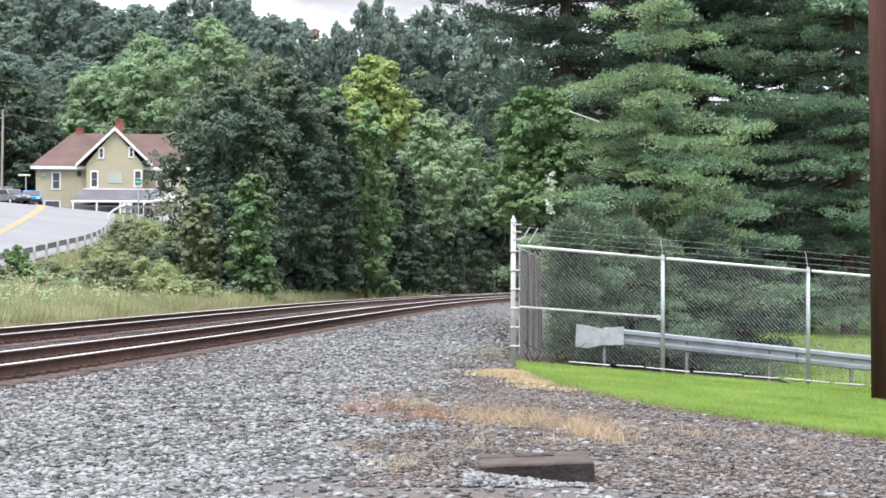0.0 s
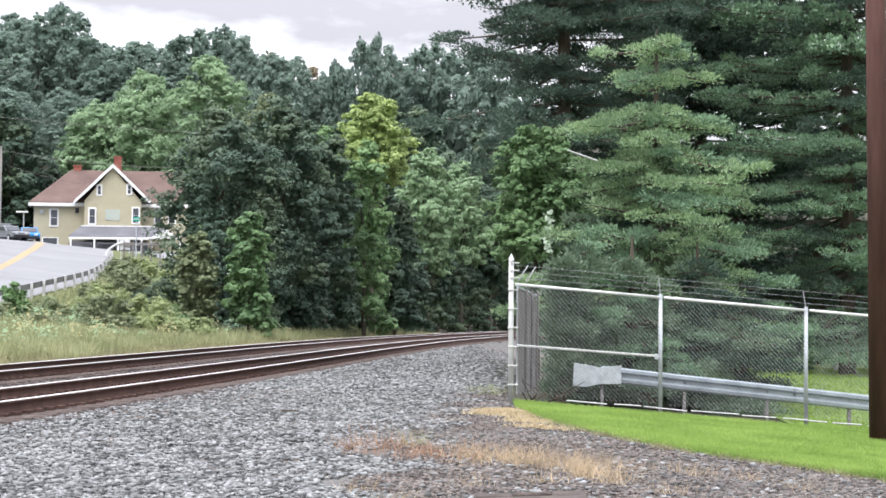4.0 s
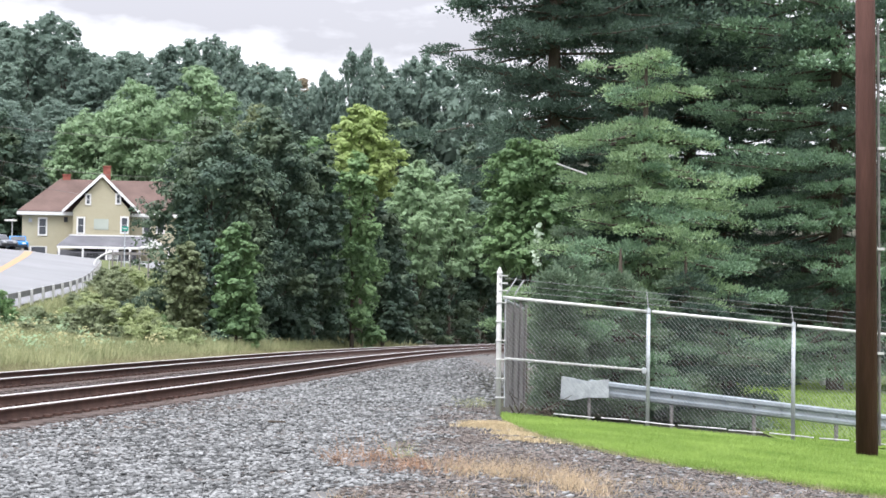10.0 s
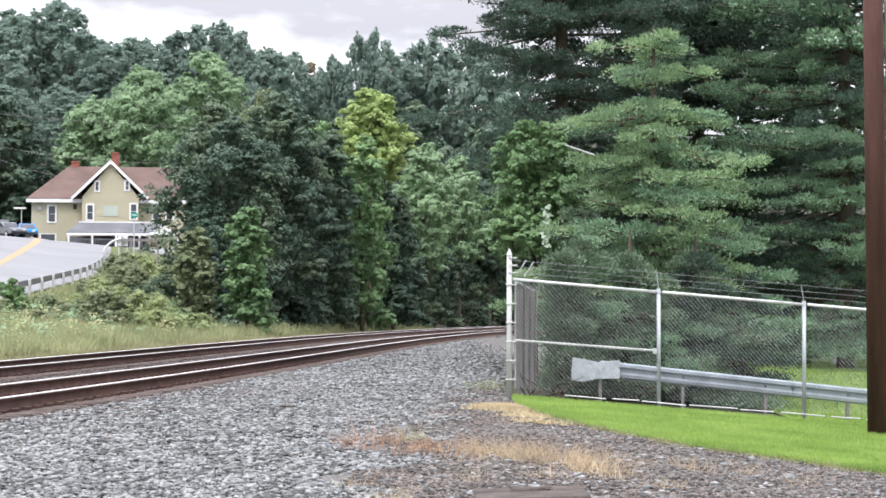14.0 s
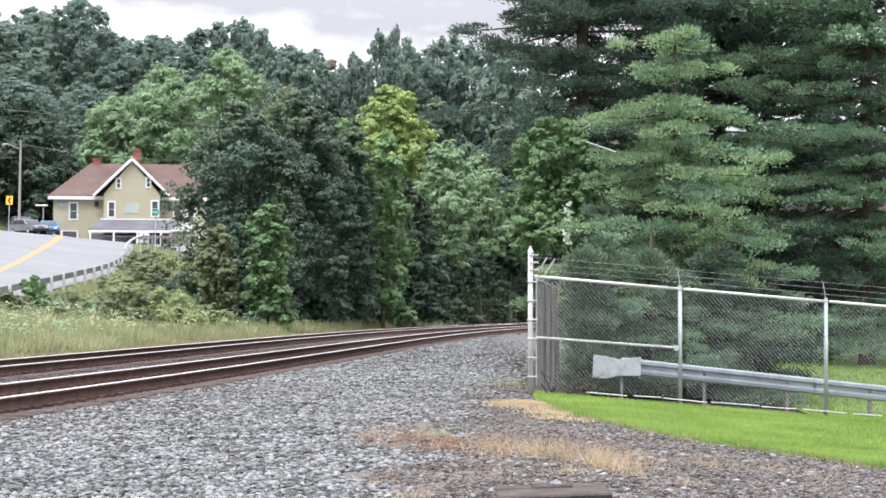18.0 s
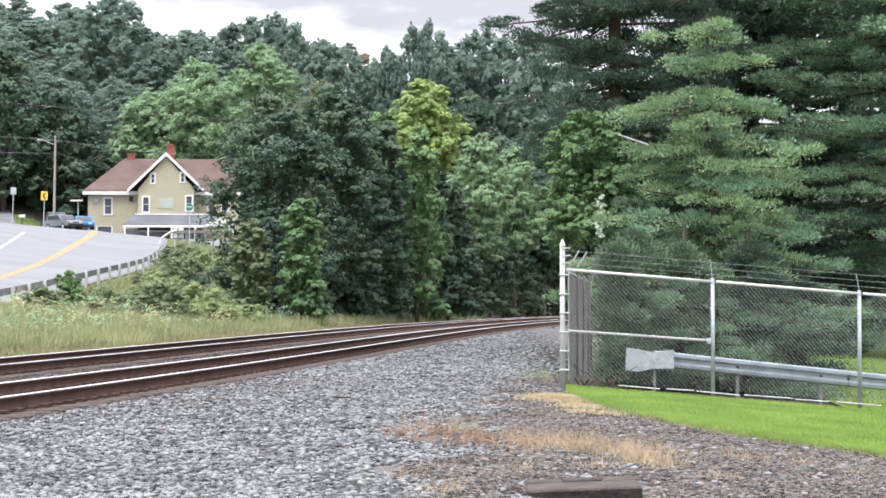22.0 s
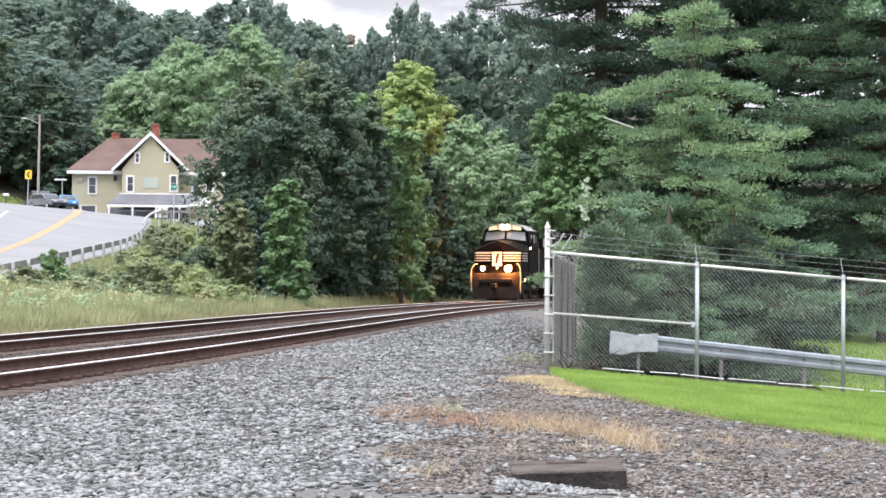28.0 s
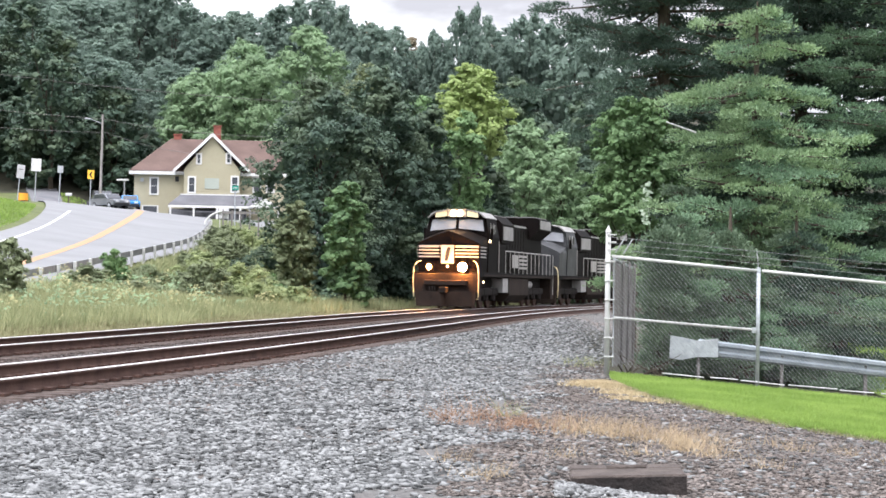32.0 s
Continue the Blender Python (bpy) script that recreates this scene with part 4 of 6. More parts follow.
# ---- loose ballast, lawn and weeds ----
def stones(name, n, place, size, material, seed, label):
    """Broken stones, each a six-cornered lump, scattered by place(rs, n) -> x, y."""
    rs = np.random.RandomState(seed)
    x, y = place(rs, n)
    z = ground_z(x, y)
    n = len(x)
    base = np.array([(1, 0, 0), (0, 1, 0), (-1, 0, 0), (0, -1, 0), (0, 0, 1), (0, 0, -1)], float)
    v = base[None] * rs.uniform(0.6, 1.25, (n, 6, 1)) + rs.normal(0, 0.18, (n, 6, 3))
    v *= (size * rs.uniform(0.55, 1.5, (n, 1)) * rs.uniform(0.6, 1.2, (n, 3)))[:, None, :]
    q = rs.normal(0, 1, (n, 4))
    q /= np.linalg.norm(q, axis=1)[:, None]
    w, a, b, c = q.T
    R = np.stack([1 - 2 * (b * b + c * c), 2 * (a * b - c * w), 2 * (a * c + b * w), 2 * (a * b + c * w), 1 - 2 * (a * a + c * c), 2 * (b * c - a * w),
                  2 * (a * c - b * w), 2 * (b * c + a * w), 1 - 2 * (a * a + b * b)], 1).reshape(n, 3, 3)
    v = np.einsum("nij,nkj->nki", R, v) * np.array([1.28, 1.12, 0.52])
    v += np.column_stack([x, y, z + size * rs.uniform(-0.15, 0.55, n)])[:, None, :]
    f0 = np.array([(0, 1, 4), (1, 2, 4), (2, 3, 4), (3, 0, 4), (1, 0, 5), (2, 1, 5), (3, 2, 5), (0, 3, 5)])
    f = (f0[None] + np.arange(n)[:, None, None] * 6).reshape(-1, 3)
    return tagged(from_arrays(name, v.reshape(-1, 3), f, material), label, "ballast", kind="stuff")


def lawn_edge(y):
    """The x at which the mown lawn begins."""
    return np.interp(y, [12, 16, 20, 21.4, 22.8, 23.6, 25.3, 27.5, 29.6, 31.6, 33], [12, 9, 5.9, 4.7, 3.6, 2.9, 2.2, 1.5, 1.23, 1.08, 1.12])


def ballast_place(rs, n):
    y = 13 + 32 * rs.uniform(0, 1, n) ** 1.35
    x = rs.uniform(-0.30, 0.27, n) * y - 0.2
    s, off = to_line(x, y)
    keep = (off < -1.35) & (x < lawn_edge(y) + 0.1) & (rs.uniform(0, 1, n) < np.where(x > -1.5 + 0.05 * y + 0.5 * np.sin(y * 1.7), 0.07, 0.95))
    return x[keep], y[keep]


def far_ballast(rs, n):
    s = 22 + 85 * rs.uniform(0, 1, n) ** 1.4
    off = -1.35 - 5.0 * rs.uniform(0, 1, n)
    x, y, t = (np.interp(s, LINE_S, a) for a in (LINE_X, LINE_Y, LINE_T))
    x, y = x - np.cos(t) * off, y + np.sin(t) * off
    keep = (y > 38) & (x < 2.6) & (rs.uniform(0, 1, n) < np.clip((1.8 - x) / 1.6, 0.25, 1))
    return x[keep], y[keep]


def tie_ballast(rs, n):
    s = 17 + 60 * rs.uniform(0, 1, n) ** 1.3
    off = np.where(rs.uniform(0, 1, n) < 0.4, -rs.uniform(0.9, 1.7, n), rs.uniform(0.85, SPACING - 0.85, n))
    x, y, t = (np.interp(s, LINE_S, a) for a in (LINE_X, LINE_Y, LINE_T))
    return x - np.cos(t) * off, y + np.sin(t) * off


stones("ballast_stones", 115000, ballast_place, 0.031, M_STONE, 3, "loose grey crushed-stone ballast beside the track")
stones("ballast_stones", 40000, far_ballast, 0.040, M_STONE, 4, "grey ballast along the track bend")
def dirt_place(rs, n):
    y = 14 + 24 * rs.uniform(0, 1, n) ** 1.3
    x = rs.uniform(-0.05, 0.26, n) * y
    keep = (x > -1.7 + 0.05 * y) & (x < lawn_edge(y) + 0.05)
    return x[keep], y[keep]


stones("stone_chips", 60000, dirt_place, 0.019, M_CHIP, 6, "dark stone chips and dirt beside the lawn")
stones("rusty_stones", 28000, tie_ballast, 0.026, M_RUSTSTONE, 5, "rust-stained stones along the tie ends")

ys = np.arange(12.0, 33.35, 0.35)
us = np.concatenate([[0, 0.002], np.linspace(0.03, 1, 26)])
rows = []
wob = np.random.RandomState(8).normal(0, 0.035, len(ys))
for j, y in enumerate(ys):
    e = float(lawn_edge(y)) + wob[j]
    xs = e + us * (22 - e)
    zz = ground_z(xs, np.full_like(xs, y)) + 0.045
    zz[0] -= 0.07
    rows.append(np.column_stack([xs, np.full_like(xs, y), zz]))
w = len(us)
i = (np.arange(len(ys) - 1)[:, None] * w + np.arange(w - 1)).ravel()
lawn = from_arrays("lawn", np.concatenate(rows), np.column_stack([i, i + 1, i + w + 1, i + w]), M_LAWN, smooth=True)
tagged(lawn, "bright green mown lawn strip before the fence", "lawn", kind="structure")
rs = np.random.RandomState(31)
y = rs.uniform(19.5, 33.3, 190000)
x = lawn_edge(y) - 0.03 + (np.maximum(7.2, lawn_edge(y) + 0.3) - lawn_edge(y)) * rs.uniform(0, 1, len(y)) ** 1.1
blades("lawn_grass", x, y, ground_z(x, y) + 0.035, 0.055, 0.0045, M_BLADE, 32, 0.5, "short bright green mown grass", "grass")
back = sheet("back_lawn", np.arange(6.6, 40, 0.8), np.arange(34.2, 75, 0.8), M_LAWN, 0.03)
tagged(back, "mown lawn beyond the fence", "lawn")
y = rs.uniform(35, 60, 60000)
x = 6.7 + (y * 0.27 - 6.0) * rs.uniform(0, 1, len(y))
blades("back_lawn_grass", x, y, ground_z(x, y) + 0.03, 0.06, 0.009, M_BLADE, 33, 0.5, "short green grass beyond the fence", "grass")
drive = sheet("driveway", np.arange(10.4, 40, 1.0), np.arange(51.0, 54.1, 0.5), M_ASPHALT, 0.05)
tagged(drive, "grey asphalt drive across the lawn", "driveway")


def tufts(name, spots, material, seed, label, height=0.22, per=90, width=0.0026):
    rs = np.random.RandomState(seed)
    xs, ys_, = [], []
    for cx, cy, r in spots:
        k = int(per * max(0.35, r * 2.2))
        xs.append(cx + rs.normal(0, r, k))
        ys_.append(cy + rs.normal(0, r * 1.1, k))
    x, y = np.concatenate(xs), np.concatenate(ys_)
    return blades(name, x, y, ground_z(x, y), height, width, material, seed + 1, 0.75, label, "dry weeds")


rs = np.random.RandomState(51)
red = [(-1.05 + 1.35 * u + rs.normal(0, 0.12), 21.7 - 1.3 * u + rs.normal(0, 0.55), 0.05 + 0.09 * rs.uniform()) for u in np.linspace(0, 1, 26)]
tan = [(0.30 + 1.35 * u + rs.normal(0, 0.12), 20.7 - 2.8 * u * rs.uniform(0.2, 1.2) + rs.normal(0, 0.45), 0.05 + 0.12 * rs.uniform()) for u in np.linspace(0, 1, 44)]
tufts("dry_weeds", red, M_REDDRY, 52, "patch of reddish-brown dead weeds in the ballast", 0.17, 62)
tufts("dry_weeds", tan, M_DRY, 54, "patch of straw-coloured dead grass in the ballast", 0.18, 95)
tufts("dry_weeds", [(-0.48, 15.2, 0.09), (-0.36, 15.4, 0.08), (2.31, 20.3, 0.16), (2.5, 19.9, 0.14), (1.78, 20.0, 0.12), (3.0, 20.0, 0.1), (3.4, 19.2, 0.15), (0.2, 17.3, 0.1), (0.9, 17.6, 0.12), (1.9, 17.4, 0.12), (-0.75, 16.6, 0.08)], M_DRY, 56, "small tufts of straw-coloured dead grass", 0.14, 130)
tufts("dry_weeds", [(-0.75, 22.4, 0.10), (-0.5, 22.0, 0.08), (-0.95, 22.2, 0.08)], M_REDDRY, 57, "taller dead weed stalks in the ballast", 0.34, 60)
tufts("green_weeds", [(-0.38, 22.3, 0.07), (-0.3, 22.6, 0.06)], M_MEADOW, 59, "small green weed in the ballast", 0.22, 70, 0.004)
dead = [(0.66 + 0.55 * u, 30.6 - 3.4 * u * u + rs.normal(0, 0.5), 0.16) for u in np.linspace(0, 1, 16)]
tufts("dead_lawn_edge", dead, M_STRAW, 58, "yellowed dead grass along the lawn's edge", 0.05, 1500, 0.010)
fringe = [(float(lawn_edge(q)) - 0.06 + rs.normal(0, 0.06), q, 0.05 + 0.06 * rs.uniform()) for q in rs.uniform(19.3, 29.5, 70)]
tufts("dead_lawn_edge", fringe, M_VERGE, 61, "thin dry fringe along the lawn's edge", 0.07, 150, 0.004)
tufts("green_weeds", [(0.72, 36.5, 0.16), (0.75, 37.6, 0.22), (0.7, 38.6, 0.22), (0.85, 39.6, 0.2)], M_MEADOW, 60, "thin green weeds beside the gate post", 0.12, 130, 0.005)

# meadow beyond the tracks
rs = np.random.RandomState(61)
n = 120000
s = 40 + 95 * rs.uniform(0, 1, n) ** 1.1
d = 2.6 + 11.5 * rs.uniform(0, 1, n) ** 0.9
lx, ly, lt = (np.interp(s, LINE_S, a) for a in (LINE_X, LINE_Y, LINE_T))
x, y = lx - np.cos(lt) * (SPACING + d), ly + np.sin(lt) * (SPACING + d)
room = d < np.interp(s, [88, 104, 135], [14.5, 7.5, 4.6])
k = (d > 4.8) & room
blades("meadow_grass", x[k], y[k], ground_z(x[k], y[k]), 0.62, 0.020, M_MEADOW, 62, 0.3, "tall pale green and yellow meadow grass", "grass")
k = d < 5.6
blades("verge_grass", x[k], y[k], ground_z(x[k], y[k]), 0.32, 0.022, M_VERGE, 63, 0.5, "short brownish dry grass along the ballast", "grass")
k = rs.uniform(0, 1, n) < 0.025
q = np.column_stack([x[k], y[k], ground_z(x[k], y[k]) + rs.uniform(0.45, 0.85, k.sum())])
v, f = leaf_quads(rs, q, np.tile([0, -0.4, 1.0], (len(q), 1)), 0.05)
tagged(from_arrays("weed_flowers", v, f, M_HEADS), "pale seed heads over the meadow grass", "weeds", kind="stuff")
n = 420
s = 42 + 85 * rs.uniform(0, 1, n) ** 1.1
d = 6.0 + 9.0 * rs.uniform(0, 1, n)
lx, ly, lt = (np.interp(s, LINE_S, a) for a in (LINE_X, LINE_Y, LINE_T))
cx, cy = lx - np.cos(lt) * (SPACING + d), ly + np.sin(lt) * (SPACING + d)
hh = rs.uniform(0.5, 1.15, n)
q = np.concatenate([np.column_stack([a + rs.normal(0, 0.16, 46), b + rs.normal(0, 0.16, 46), np.full(46, g) + h * rs.uniform(0.1, 1.0, 46)]) for a, b, g, h in zip(cx, cy, ground_z(cx, cy), hh)])
pick = np.repeat(rs.uniform(0, 1, n) < 0.55, 46)
for chosen, m, words in ((pick, M_LEAF_LIGHT, "leafy green weeds in the meadow"), (~pick, M_HEADS, "tall pale flowering weeds in the meadow")):
    v, f = leaf_quads(rs, q[chosen], np.tile([0, -0.3, 1.0], (int(chosen.sum()), 1)), 0.13)
    tagged(from_arrays("meadow_weeds", v, f, m), words, "weeds", kind="stuff")
# rough grass on the road bank and the slope above the road
n = 60000
y = rs.uniform(62, 150, n)
xr, xl, zr, zl = road_edges(y)
x = xr + 1.5 + rs.uniform(0, 1, n) * 8
blades("bank_grass", x, y, ground_z(x, y), 0.5, 0.03, M_MEADOW, 65, 0.4, "rough pale grass on the road bank", "grass")
y = rs.uniform(62, 160, n)
xr, xl, zr, zl = road_edges(y)
x = xl - 1.2 - rs.uniform(0, 1, n) * 16
blades("slope_grass", x, y, ground_z(x, y), 0.22, 0.03, M_BLADE, 66, 0.4, "mown grass on the slope above the road", "grass")

# old footing in the ballast, its lower end sunk in the stones
slab = empty("concrete_footing", pose(0.214, 14.24, -0.145, 0, -2.1, 0), "weathered concrete footing with a dark face, sunk in the ballast", "footing")
M_SLAB = mat("weathered_concrete", (0.034, 0.027, 0.024), (0.105, 0.086, 0.076), 5, 0.95, fine=30, bump=0.8)
# darker concrete: shade of the front face and slot is put into the colour
M_SLABSHADE = mat("shaded_concrete", (0.010, 0.009, 0.009), (0.040, 0.033, 0.030), 5, 0.9, fine=24, bump=0.8)
b = bmesh.new()
for x0, x1, y0, y1, z1 in ((0, 0.806, 0.0, 0.52, 0.0), (0, 0.27, 0.516, 0.80, 0.006), (0.56, 0.806, 0.516, 0.80, 0.004), (0.262, 0.568, 0.75, 0.85, 0.0)):
    box(b, x0, x1, y0, y1, -0.24, z1, 0.012)
part("block", b, M_SLAB, slab)
part("face", prismed([(0.004, -0.24), (0.802, -0.24), (0.800, -0.016), (0.62, -0.012), (0.40, -0.020), (0.18, -0.014), (0.006, -0.02)], -0.010, 0.02, "y"), M_SLABSHADE, slab, "front face with its shade in the colour")
part("slot_floor", boxed(0.262, 0.568, 0.51, 0.76, -0.24, -0.07), M_SLABSHADE, slab, "recessed slot with its shade in the colour")


def heap_place(rs, n):
    u = rs.uniform(0, 1, n) ** 1.5
    return 0.12 + 0.80 * u, 14.20 - 0.22 * rs.uniform(0, 1, n) ** 1.4


heap = stones("ballast_heap", 420, heap_place, 0.024, M_STONE, 9, "ballast stones heaped against the concrete footing")
hv = np.empty(len(heap.data.vertices) * 3, np.float32)
heap.data.vertices.foreach_get("co", hv)
hv = hv.reshape(-1, 3)
hv[:, 2] += np.clip(0.085 - 0.12 * (hv[:, 0] - 0.12), 0, 0.2) * np.clip((hv[:, 1] - 13.96) / 0.2, 0, 1)
heap.data.vertices.foreach_set("co", hv.ravel())
stick = empty("stick", pose(-2.27, 29.5, gz(-2.27, 29.5) + 0.03, 0, 4, -20), "dark broken stick lying on the ballast", "stick")
part("twig", rodded((-0.14, 0, 0), (0.12, 0.03, 0.02), 0.018, 0.010, 6), M_BARK, stick)

# ---- fence and gate post ----
FENCE_H = 1.83
M_RAILBACK = mat("weathered_rail_back", (0.14, 0.14, 0.145), (0.24, 0.24, 0.25), 3, 0.6, 0.2, fine=20)
POSTS = [(1.04, 33.30), (3.51, 33.55), (5.95, 33.80), (8.40, 34.05)]


def fence_base(p):
    return -0.165 - 0.082 * (p[0] - 1.04)


def mesh_bay(a, b, za, zb, h, pitch=0.075, r=0.0026):
    """Woven wire between two posts: two sets of slanting wires, as thin three-sided bars."""
    a, b = np.array([a[0], a[1]]), np.array([b[0], b[1]])
    ln = float(np.linalg.norm(b - a))
    u = (b - a) / ln
    vs, fs = [], []
    for sign in (1, -1):
        t = -h if sign > 0 else 0.0
        while t < (ln if sign > 0 else ln + h):
            p0, p1 = (t, 0.0), (t + sign * h, h)
            (s0, h0), (s1, h1) = p0, p1
            lo, hi = 0.0, 1.0
            ds = s1 - s0
            for lim in (0.0, ln):
                k = (lim - s0) / ds
                if (ds > 0) == (lim == 0.0):
                    lo = max(lo, k)
                else:
                    hi = min(hi, k)
            if hi > lo + 0.01:
                ends = []
                for k in (lo, hi):
                    s, hh = s0 + ds * k, h0 + (h1 - h0) * k
                    ends.append(np.array([*(a + u * s), za + (zb - za) * s / ln + hh]))
                base = len(vs)
                for e in ends:
                    for q in range(3):
                        an = q * 2.094
                        vs.append(e + np.array([u[0] * math.cos(an) * r, sign * 0.004 + math.sin(an) * r, r * math.cos(an)]))
                for q in range(3):
                    fs.append((base + q, base + (q + 1) % 3, base + 3 + (q + 1) % 3, base + 3 + q))
            t += pitch
    return vs, fs


fence = empty("chain_link_fence", pose(1.04, 33.3, -0.165), "galvanised chain-link fence topped with strands of barbed wire", "fence")
shift = Matrix.Translation((-1.04, -33.3, 0.165))
def fpart(name, bm, material, label="", smooth=False):
    bmesh.ops.transform(bm, matrix=shift, verts=bm.verts)
    return part(name, bm, material, fence, label, smooth)
# gate post with bands and a pointed cap
p = POSTS[0]
z0 = fence_base(p)
post = fpart("gate_post", rodded((p[0], p[1], z0 - 0.1), (p[0], p[1], z0 + 2.22), 0.043, sides=14), M_POST, "thick white end post", True)
fpart("post_cap", rodded((p[0], p[1], z0 + 2.22), (p[0], p[1], z0 + 2.33), 0.055, 0.008, 12), M_POST, "pointed cap")
fpart("tension_bar", boxed(p[0] + 0.092, p[0] + 0.106, p[1] - 0.01, p[1] + 0.01, z0 + 0.04, z0 + 1.84), M_GALV)
for k in range(6):
    zz = z0 + 0.18 + k * 0.31
    fpart("band", boxed(p[0] - 0.056, p[0] + 0.115, p[1] - 0.056, p[1] + 0.056, zz, zz + 0.022, 0.004), M_POST)
for k in range(3):
    zz = z0 + 1.93 + k * 0.12
    fpart("wire_clip", boxed(p[0] - 0.02, p[0] + 0.13, p[1] - 0.06, p[1] - 0.04, zz, zz + 0.02), M_POST)
for i, q in enumerate(POSTS[1:]):
    zq = fence_base(q)
    fpart("post", rodded((q[0], q[1], zq - 0.1), (q[0], q[1], zq + FENCE_H + 0.02), 0.034, sides=10), M_GALV, smooth=True)
    fpart("rail_cap", rodded((q[0], q[1], zq + FENCE_H - 0.02), (q[0], q[1], zq + FENCE_H + 0.06), 0.042, 0.03, 10), M_GALV)
    fpart("barb_arm", rodded((q[0], q[1], zq + FENCE_H + 0.03), (q[0] - 0.01, q[1] + 0.22, zq + FENCE_H + 0.33), 0.007, sides=6), M_RAILBACK)
for a, c in zip(POSTS[:-1], POSTS[1:]):
    za, zc = fence_base(a), fence_base(c)
    fpart("top_rail", rodded((a[0] + 0.06, a[1], za + FENCE_H), (c[0], c[1], zc + FENCE_H), 0.025, sides=10), M_POST, smooth=True)
    vs, fs = mesh_bay((a[0] + 0.1, a[1] - 0.03), (c[0], c[1] - 0.03), za + 0.05, zc + 0.05, FENCE_H - 0.07)
    ob = from_arrays("wire_mesh", np.array(vs) + np.array([-1.04, -33.3, 0.165]), fs, M_WIRE, fence, "woven diamond wire mesh")
    tagged(ob, kind="stuff")
    for k in range(3):
        h = FENCE_H + 0.12 + 0.10 * k
        fpart("barbed_wire", rodded((a[0], a[1] + 0.07 * (k + 1), za + h), (c[0], c[1] + 0.07 * (k + 1), zc + h), 0.004, sides=5), M_RAILBACK)
a, c = POSTS[0], POSTS[1]
za, zc = fence_base(a), fence_base(c)
fpart("middle_rail", rodded((a[0] + 0.1, a[1], za + 0.83), (c[0], c[1], zc + 0.86), 0.021, sides=8), M_POST)
fpart("rail_clamp", boxed(c[0] - 0.10, c[0] - 0.03, c[1] - 0.05, c[1] + 0.03, zc + 0.81, zc + 0.90, 0.008), M_GALV)
rng = random.Random(9)
xx = 1.95
while xx < 8.2:
    ln = rng.uniform(0.45, 0.95)
    f0, f1 = (xx, 33.36 + 0.1 * (xx - 1.0)), (xx + ln, 33.36 + 0.1 * (xx + ln - 1.0))
    fpart("bottom_pipe", rodded((f0[0], f0[1] - 0.09, fence_base(f0) + 0.012 + rng.uniform(-0.01, 0.01)), (f1[0], f1[1] - 0.09, fence_base(f1) + 0.012 + rng.uniform(-0.012, 0.012)), 0.011, sides=8), M_POST, "white pipe along the foot of the fence")
    xx += ln + rng.uniform(0.03, 0.12)
for k in range(2):
    fpart("barb_arm", rodded((1.16 + 0.17 * k, 33.4 + k, 1.72), (1.32 + 0.17 * k, 33.45 + k, 1.98), 0.012, sides=6), M_WIRE)

# return of the fence with grey slats
back_fence = empty("slatted_fence", pose(1.12, 33.42, -0.2), "chain-link fence with grey privacy slats running back from the gate post", "fence")
n_slat = 48
for k in range(n_slat):
    u = k / (n_slat - 1)
    px_, py_ = 0.03 + 0.52 * u, 0.1 + 5.2 * u
    sl = boxed(-0.006, 0.006, -0.048, 0.048, 0.06 + rng.uniform(-0.02, 0.02), 1.78)
    bmesh.ops.transform(sl, matrix=pose(px_, py_, -0.09 * u, 0, rng.uniform(-0.6, 0.6), -6.3), verts=sl.verts)
    part("slat", sl, M_SLAT, back_fence)
for u in (0.33, 0.66, 1.0):
    part("post", rodded((0.03 + 0.52 * u + 0.03, 0.1 + 5.2 * u, -0.2), (0.03 + 0.52 * u + 0.05, 0.1 + 5.2 * u, 1.80), 0.022, sides=8), M_SLAT, back_fence)
part("top_rail", rodded((0.03, 0.1, 1.82), (0.55, 5.3, 1.73), 0.022, sides=8), M_GALV, back_fence)

# brushwood at the foot of the fence
brush = empty("dead_branches", pose(1.75, 34.6, gz(1.75, 34.6)), "heap of bare dead branches behind the fence", "branches")
for k in range(9):
    a = rng.uniform(0, 3.1)
    part("branch", rodded((rng.uniform(-0.4, 0.3), rng.uniform(-0.3, 0.3), 0.0), (math.cos(a) * 0.6, rng.uniform(-0.3, 0.3), rng.uniform(0.2, 0.65)), 0.016, 0.005, 5), M_BARK, brush)

# utility pole
pole = empty("utility_pole", pose(6.42, 30.2, gz(6.42, 30.2)), "tall brown wooden utility pole standing in the lawn", "utility pole")
part("shaft", rodded((0, 0, -0.3), (-0.10, 0, 10.5), 0.165, 0.135, 20), M_POLE, pole, smooth=True)
part("cable_guard", rodded((0.19, 0.02, 0.2), (0.13, 0.02, 6.5), 0.022, sides=8), M_SLAT, pole, "grey cable guard up the pole's side")
for zz in (1.55, 3.1, 4.6):
    part("bracket", boxed(0.13, 0.24, -0.03, 0.05, zz, zz + 0.04), M_POST, pole)

# roadside barrier behind the fence
barrier = empty("guard_rail", pose(2.45, 39.5, -0.47), "galvanised steel guard rail with a flared end behind the fence", "guard rail")
W = [(0.0, 0.0), (0.045, 0.03), (0.05, 0.085), (0.0, 0.125), (0.0, 0.185), (0.05, 0.225), (0.045, 0.28), (0.0, 0.31)]


